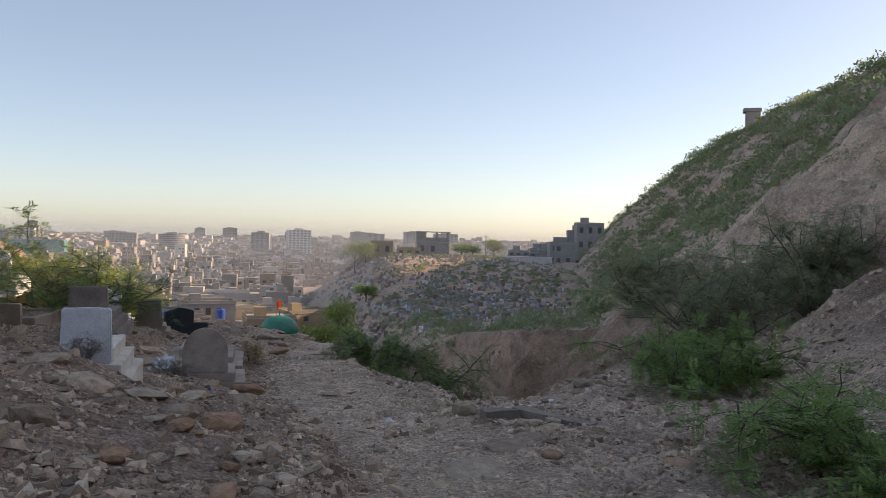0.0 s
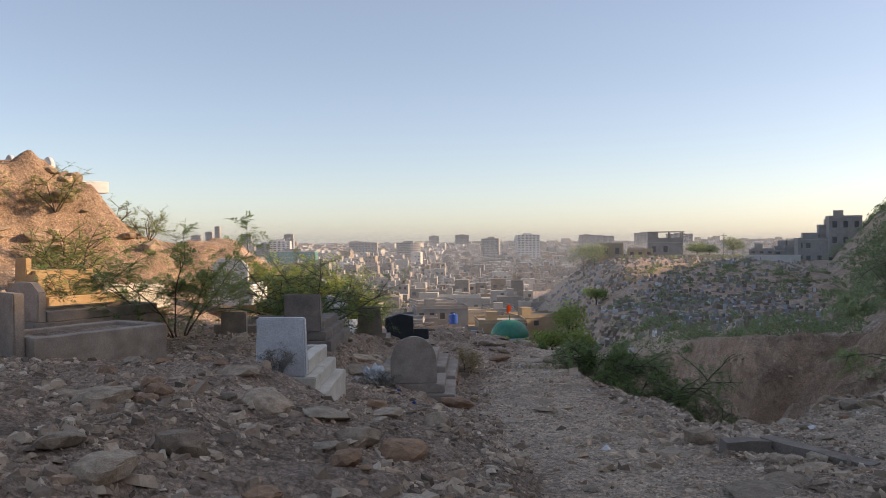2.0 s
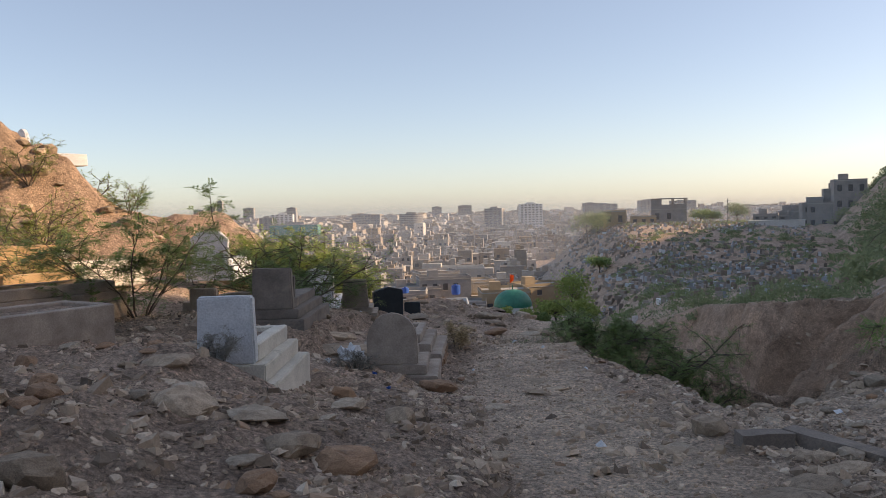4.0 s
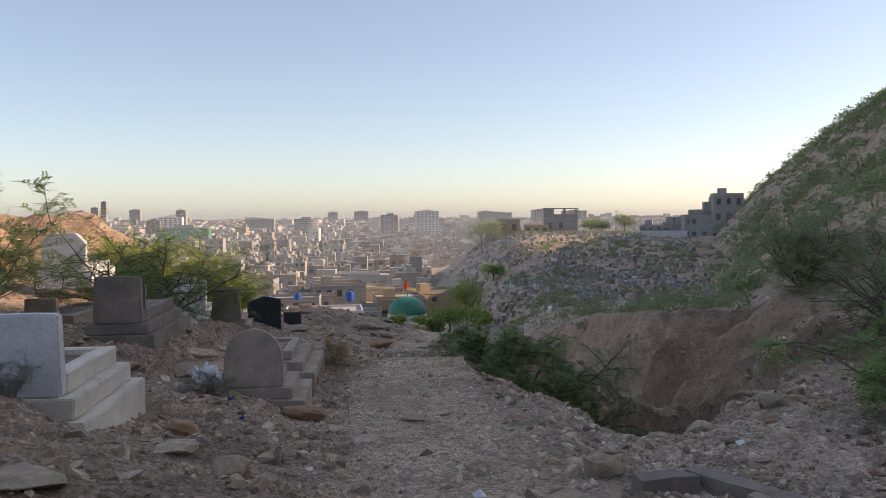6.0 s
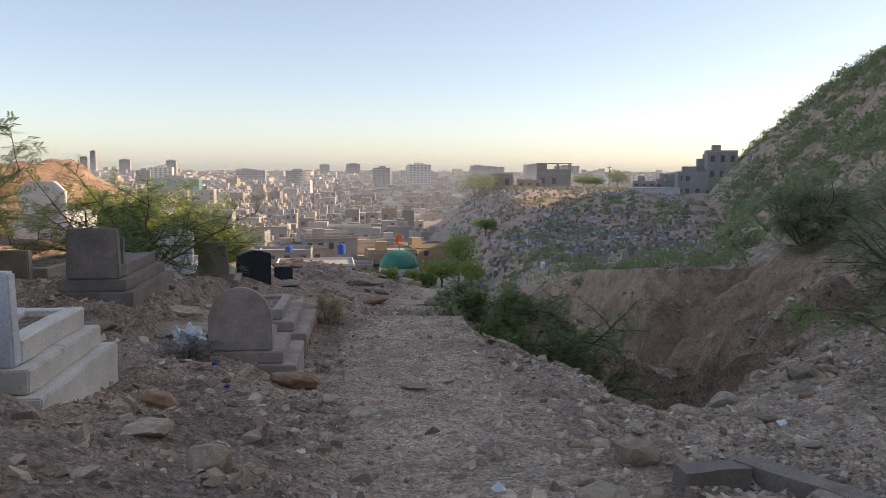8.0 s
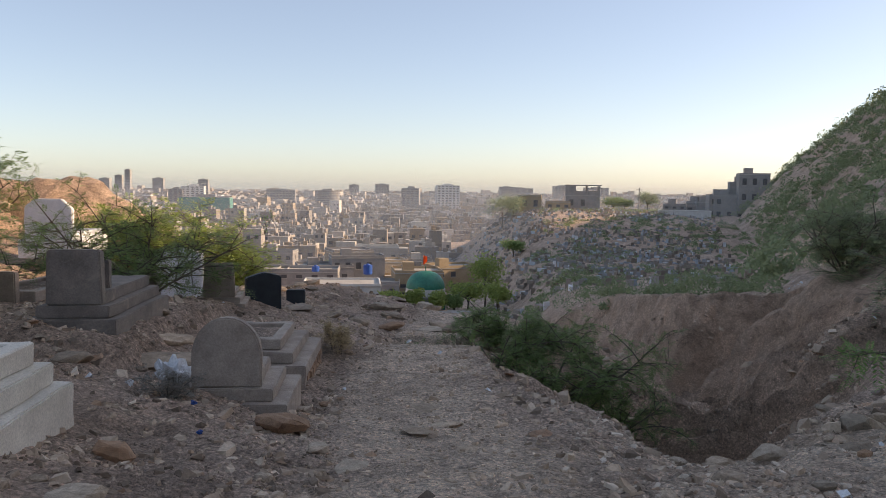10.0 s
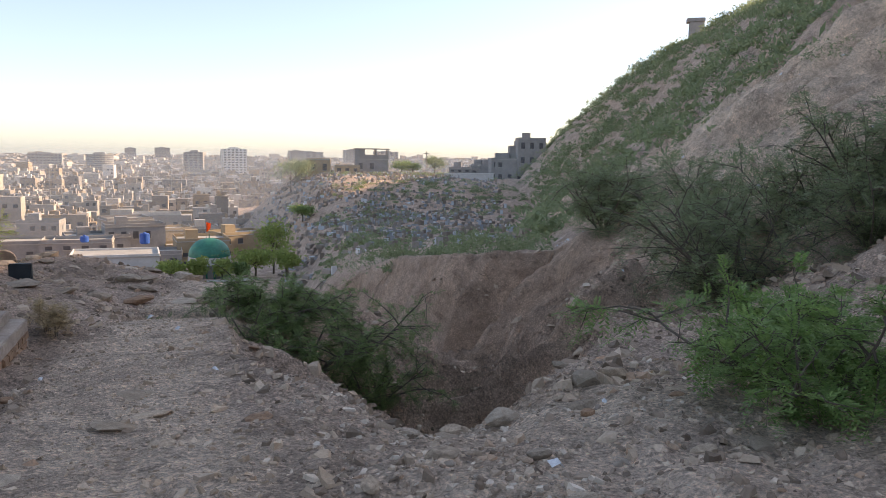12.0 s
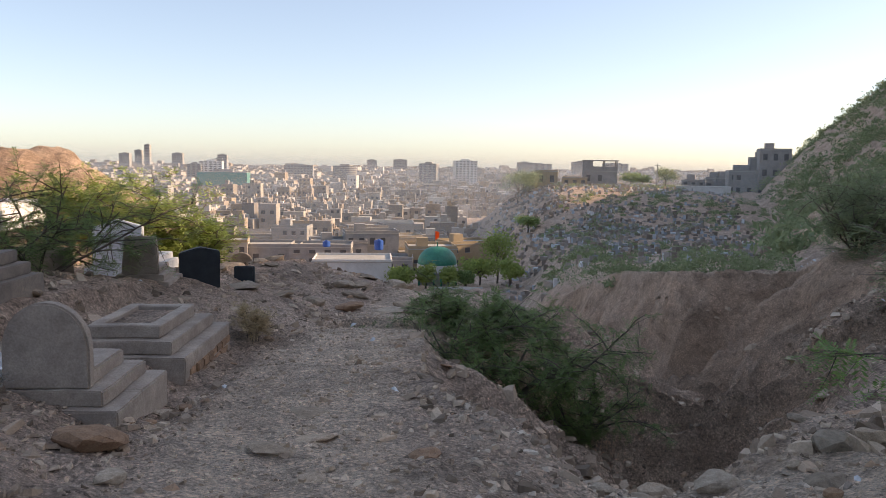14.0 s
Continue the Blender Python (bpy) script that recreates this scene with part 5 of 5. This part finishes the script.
for k, (x, y, hgt, wd, mt, lb) in enumerate(((16.0, 152, 8.5, 3.6, LEAF_BRIGHT, "tall yellow-green tree beside the shrine"), (12.3, 146, 4.5, 3.6, LEAF_BRIGHT, "round yellow-green tree beside the shrine"),
        (17.0, 141, 4.2, 2.2, LEAF_BRIGHT, "small yellow-green tree by the boundary wall"), (-1.5, 140, 3.4, 2.4, LEAF_BRIGHT, "pale green shrub tree before the shrine"), (2.6, 141, 3.6, 1.6, LEAF_BRIGHT, "slim pale green tree before the shrine"),
        (6.6, 141, 3.4, 1.6, LEAF_BRIGHT, "slim pale green tree before the shrine"), (9.5, 142, 2.4, 1.3, LEAF, "small green tree by the boundary wall"), (91, 296, 6.5, 4.2, LEAF_DARK, "dark round tree on the graveyard hill"),
        (78, 296, 4.5, 4.5, LEAF, "spreading green tree beside the block house"), (83, 298, 4.2, 3.5, LEAF, "green tree beside the block house"), (36.5, 292, 9.5, 6.5, LEAF_DARK, "dark green tree on the hill flank"), (41, 296, 7.0, 5.0, LEAF_DARK, "dark green tree on the hill flank"),
        (-28, 232, 5.5, 4.5, LEAF_BRIGHT, "green tree among crowded houses"), (-20, 262, 6, 5, LEAF, "green tree among crowded houses"), (-60, 250, 6, 5, LEAF, "green tree among crowded houses"), (30, 215, 4, 3.5, LEAF, "green tree at the valley floor"))):
    tree(x, y, ground_z(x, y), hgt, wd, mt, lb, 40 + k)

# ---- graves in the middle distance ----
FAR_GRAVE = chip_material("far_grave_plaster", [(0.0, (0.20, 0.165, 0.135)), (0.4, (0.33, 0.28, 0.235)), (0.55, (0.30, 0.34, 0.38)), (0.66, (0.34, 0.26, 0.19)), (0.82, (0.40, 0.38, 0.36)), (0.92, (0.42, 0.48, 0.53)), (1.0, (0.74, 0.74, 0.74))])
fr_ = np.random.RandomState(9)
fx, fy = fr_.uniform(14, 150, 7000), fr_.uniform(85, 318, 7000)
fv = 0.940 * fx - 0.342 * fy
keep = (fx > 0.07 * fy + 6) & (fv < 8) & (fr_.rand(7000) < 0.6 + 1.3 * fbm(fx * 0.05, fy * 0.05, 3, 99))
fx, fy = fx[keep], fy[keep]
fz = height(fx, fy)
rows = []
for x, y, z in zip(fx, fy, fz):
    a = fr_.uniform(-0.5, 0.5)
    rows.append((x, y, z - 0.4, fr_.uniform(0.5, 0.8), 0.16, fr_.uniform(0.8, 1.4), a))
    if fr_.rand() < 0.7:
        rows.append((x - math.sin(a) * 1.1, y + math.cos(a) * 1.1, z - 0.4, fr_.uniform(0.8, 1.2), fr_.uniform(1.7, 2.2), fr_.uniform(0.5, 0.8), a))
v, f = boxes(rows)
tagged(mesh_object("far_graves", v, f, FAR_GRAVE), "hundreds of pale and bluish graves crowding the far slope", "graves", kind="stuff")

# ---- see-through sheets that stand in for haze over the plain ----
def haze_film_material(low, high, share):
    m, n, l, b = nodes_of("haze_film")
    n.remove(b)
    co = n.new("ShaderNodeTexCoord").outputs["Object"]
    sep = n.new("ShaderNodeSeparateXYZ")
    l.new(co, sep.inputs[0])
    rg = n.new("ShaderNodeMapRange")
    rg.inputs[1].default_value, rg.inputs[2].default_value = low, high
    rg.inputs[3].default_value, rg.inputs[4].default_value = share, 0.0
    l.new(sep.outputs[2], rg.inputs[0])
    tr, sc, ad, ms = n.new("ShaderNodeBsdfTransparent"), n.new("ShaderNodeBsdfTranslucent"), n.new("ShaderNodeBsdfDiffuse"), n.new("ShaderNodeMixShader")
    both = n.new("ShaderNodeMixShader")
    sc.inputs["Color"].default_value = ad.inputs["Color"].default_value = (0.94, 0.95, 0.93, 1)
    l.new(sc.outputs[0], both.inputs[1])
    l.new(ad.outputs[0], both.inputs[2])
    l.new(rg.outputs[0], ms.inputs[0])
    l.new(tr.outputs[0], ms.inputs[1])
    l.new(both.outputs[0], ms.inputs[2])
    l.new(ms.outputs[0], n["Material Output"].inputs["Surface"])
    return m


# pale film that imitates haze on the city behind, thinner towards the top
HAZE_FILM = haze_film_material(-24.0, 14.0, 0.19)
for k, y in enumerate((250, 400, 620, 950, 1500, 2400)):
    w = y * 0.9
    veil = mesh_object("dust_veil", [(-w, 0, -34), (w, 0, -34), (w, 0, 46), (-w, 0, 46)], [(0, 1, 2, 3)], HAZE_FILM)
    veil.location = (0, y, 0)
    tagged(veil, "pale see-through sheet standing in for haze over the plain", "haze", kind="structure")

# ---- more graves ----
long_grave = grave(-1.52, 13.92, -0.53, 0, "long grey concrete grave of three hollow steps", CONCRETE, '', 0.5, 0.3, 0.1, 3, 1.44, 1.62, 0.14, 0.17)
br = random.Random(6)
for k in range(8):
    for j in range(2):
        y0 = -0.2 + k * 0.215 + 0.1 * j
        part("brick", box_bm(0.60 + br.uniform(0, 0.03), 0.735 + br.uniform(-0.02, 0.03), y0, y0 + 0.2, -0.2 + j * 0.1, -0.11 + j * 0.1, 0.01), STONE_RUST, long_grave, "worn brown brick")
grave(-5.95, 9.42, 0.42, -30, "low grey concrete grave enclosure with headstone and earth fill", CONCRETE, 'rect', 0.72, 0.92, 0.14, 1, 1.02, 1.85, 0.40, 0.1)
grave(-7.0, 11.7, 0.60, -30, "grey concrete grave with cut-cornered headstone", CONCRETE, 'cut', 0.82, 0.74, 0.14, 2, 1.1, 2.0, 0.16, 0.12)
grave(-9.4, 15.7, ground_z(-9.4, 15.7), -35, "ochre plastered stepped grave in evening sun", OCHRE_PLASTER, 'taper', 0.5, 0.75, 0.12, 2, 0.95, 1.3, 0.25, 0.12)
grave(-8.55, 14.6, ground_z(-8.55, 14.6), -35, "small tapered ochre headstone in evening sun", OCHRE_PLASTER, 'taper', 0.55, 0.55, 0.12, 1, 0.8, 1.4, 0.15, 0.1)
grave(-7.05, 21.3, max(0.45, ground_z(-7.05, 21.3)), 5, "tall white cut-cornered headstone", WHITEWASH, 'cut', 0.95, 1.0, 0.14, 2, 1.2, 2.0, 0.14, 0.1)
grave(-4.55, 22.0, ground_z(-4.55, 22.0), 2, "tall white pentagonal headstone behind the bush", WHITEWASH, 'peak', 1.0, 1.15, 0.14, 2, 1.3, 2.0, 0.14, 0.1)
grave(-2.0, 22.0, ground_z(-2.0, 22.0), -6, "small dark slate headstone in rubble", BLACKSTONE, 'rect', 0.42, 0.36, 0.12, 0)
grave(-4.9, 14.8, ground_z(-4.9, 14.8), -8, "low weathered grey headstone", CONCRETE, 'rect', 0.5, 0.4, 0.12, 1, 0.9, 1.7, 0.15, 0.1)
grave(-4.6, 16.5, ground_z(-4.6, 16.5), -8, "long weathered grey grave slab", CONCRETE, 'rect', 0.55, 0.35, 0.12, 1, 0.9, 1.9, 0.2, 0.1)
gr = random.Random(17)
for k in range(22):
    x, y = gr.uniform(-14, -3.5), gr.uniform(17, 31)
    if (x + 4.5) ** 2 + (y - 21) ** 2 < 5 or (x > -5 and y < 21) or (x < -9 and y > 21):
        continue
    grave(x, y, ground_z(x, y), gr.uniform(-40, 10), gr.choice(("weathered pale grave on the mound slope", "small sunlit grave on the mound slope", "grey concrete grave on the mound slope")),
          gr.choice((WHITEWASH_CREAM, CONCRETE, OCHRE_PLASTER, CONCRETE)), gr.choice(('rect', 'taper', 'round', 'cut')), gr.uniform(0.45, 0.7), gr.uniform(0.45, 0.75), 0.12, gr.choice((1, 1, 2)), 0.9, 1.7, 0.16, 0.1)
for x, y in ((-16.2, 26.6), (-15.2, 27.2)):
    grave(x, y, ground_z(x, y), -40, "round white headstone on top of the mound", WHITEWASH, 'round', 0.8, 0.95, 0.14, 1, 1.0, 1.8, 0.15, 0.1)

# boulders breaking out of the mound
mr = random.Random(3)
for k in range(85):
    x, y = mr.uniform(-16.5, -10.5), mr.uniform(19.5, 30)
    if mr.random() > 1.1 - abs(x + 14) * 0.22:
        continue
    rock(x, y, mr.uniform(0.25, 0.8), mr.choice((0, 2, 4, 6, 8, 10, 12)), mr.uniform(0, 360), mr.uniform(0.7, 1.1), 0.5, "warm tan boulder in the burial mound", mr.uniform(0.9, 1.4))

# ---- broken kerb stones by the path ----
kr = random.Random(2)
for x, y, t, l, label in ((2.56, 7.26, -52, 1.0, "long broken concrete kerb beam on rubble"), (2.02, 7.52, 12, 0.42, "short broken brown kerb block")):
    kb = thing("kerb_stone", pose(x, y, ground_z(x, y), 3, 2, t), label, "kerb stone", "broken kerb stones")
    bm = box_bm(-l / 2, l / 2, -0.075, 0.075, -0.06, 0.11, 0)
    bmesh.ops.subdivide_edges(bm, edges=bm.edges[:], cuts=3, use_grid_fill=True)
    for v in bm.verts:
        v.co += noise.noise_vector(v.co * 5 + Vector((l, 0, 0))) * 0.014
    part("beam", bm, CONCRETE_BROWN, kb)


# ---- plastic bags ----
def bag(x, y, z, size, label, material, seed):
    rr = random.Random(seed)
    bm = bmesh.new()
    bmesh.ops.create_icosphere(bm, subdivisions=3, radius=0.5)
    for v in bm.verts:
        k = 0.75 + 0.55 * noise.noise(v.co * 3.5 + Vector((seed, 0, 0))) + 0.3 * noise.noise(v.co * 9 + Vector((0, seed, 0)))
        v.co = Vector((v.co.x * size * k * 1.1, v.co.y * size * k, (v.co.z + 0.4) * size * k * 0.9))
    me = bpy.data.meshes.new("plastic_bag")
    bm.to_mesh(me)
    bm.free()
    me.materials.append(material)
    ob = new("plastic_bag", me)
    ob.location = (x, y, z)
    tagged(ob, label, "plastic bag", "discarded plastic bags")


bag(2.3, 17.05, ground_z(2.3, 17.05) + 0.02, 0.24, "crumpled white plastic bag caught below a bush", LITTER, 3)
bag(2.75, 16.75, ground_z(2.75, 16.75) + 0.02, 0.26, "torn white plastic bag caught in a bush", LITTER, 5)
bag(-1.95, 12.15, ground_z(-1.95, 12.15), 0.34, "crumpled white plastic sack between two graves", LITTER, 7)
bag(-1.5, 11.2, ground_z(-1.5, 11.2), 0.06, "scrap of blue plastic on rubble", BLUE_PLASTIC, 9)
bag(-1.2, 10.2, ground_z(-1.2, 10.2), 0.05, "scrap of blue plastic on rubble", BLUE_PLASTIC, 11)
bag(3.1, 12.6, ground_z(3.1, 12.6), 0.14, "blue plastic scrap in the gully", BLUE_PLASTIC, 13)
bag(3.3, 13.1, ground_z(3.3, 13.1), 0.16, "white plastic scrap in the gully", LITTER, 15)
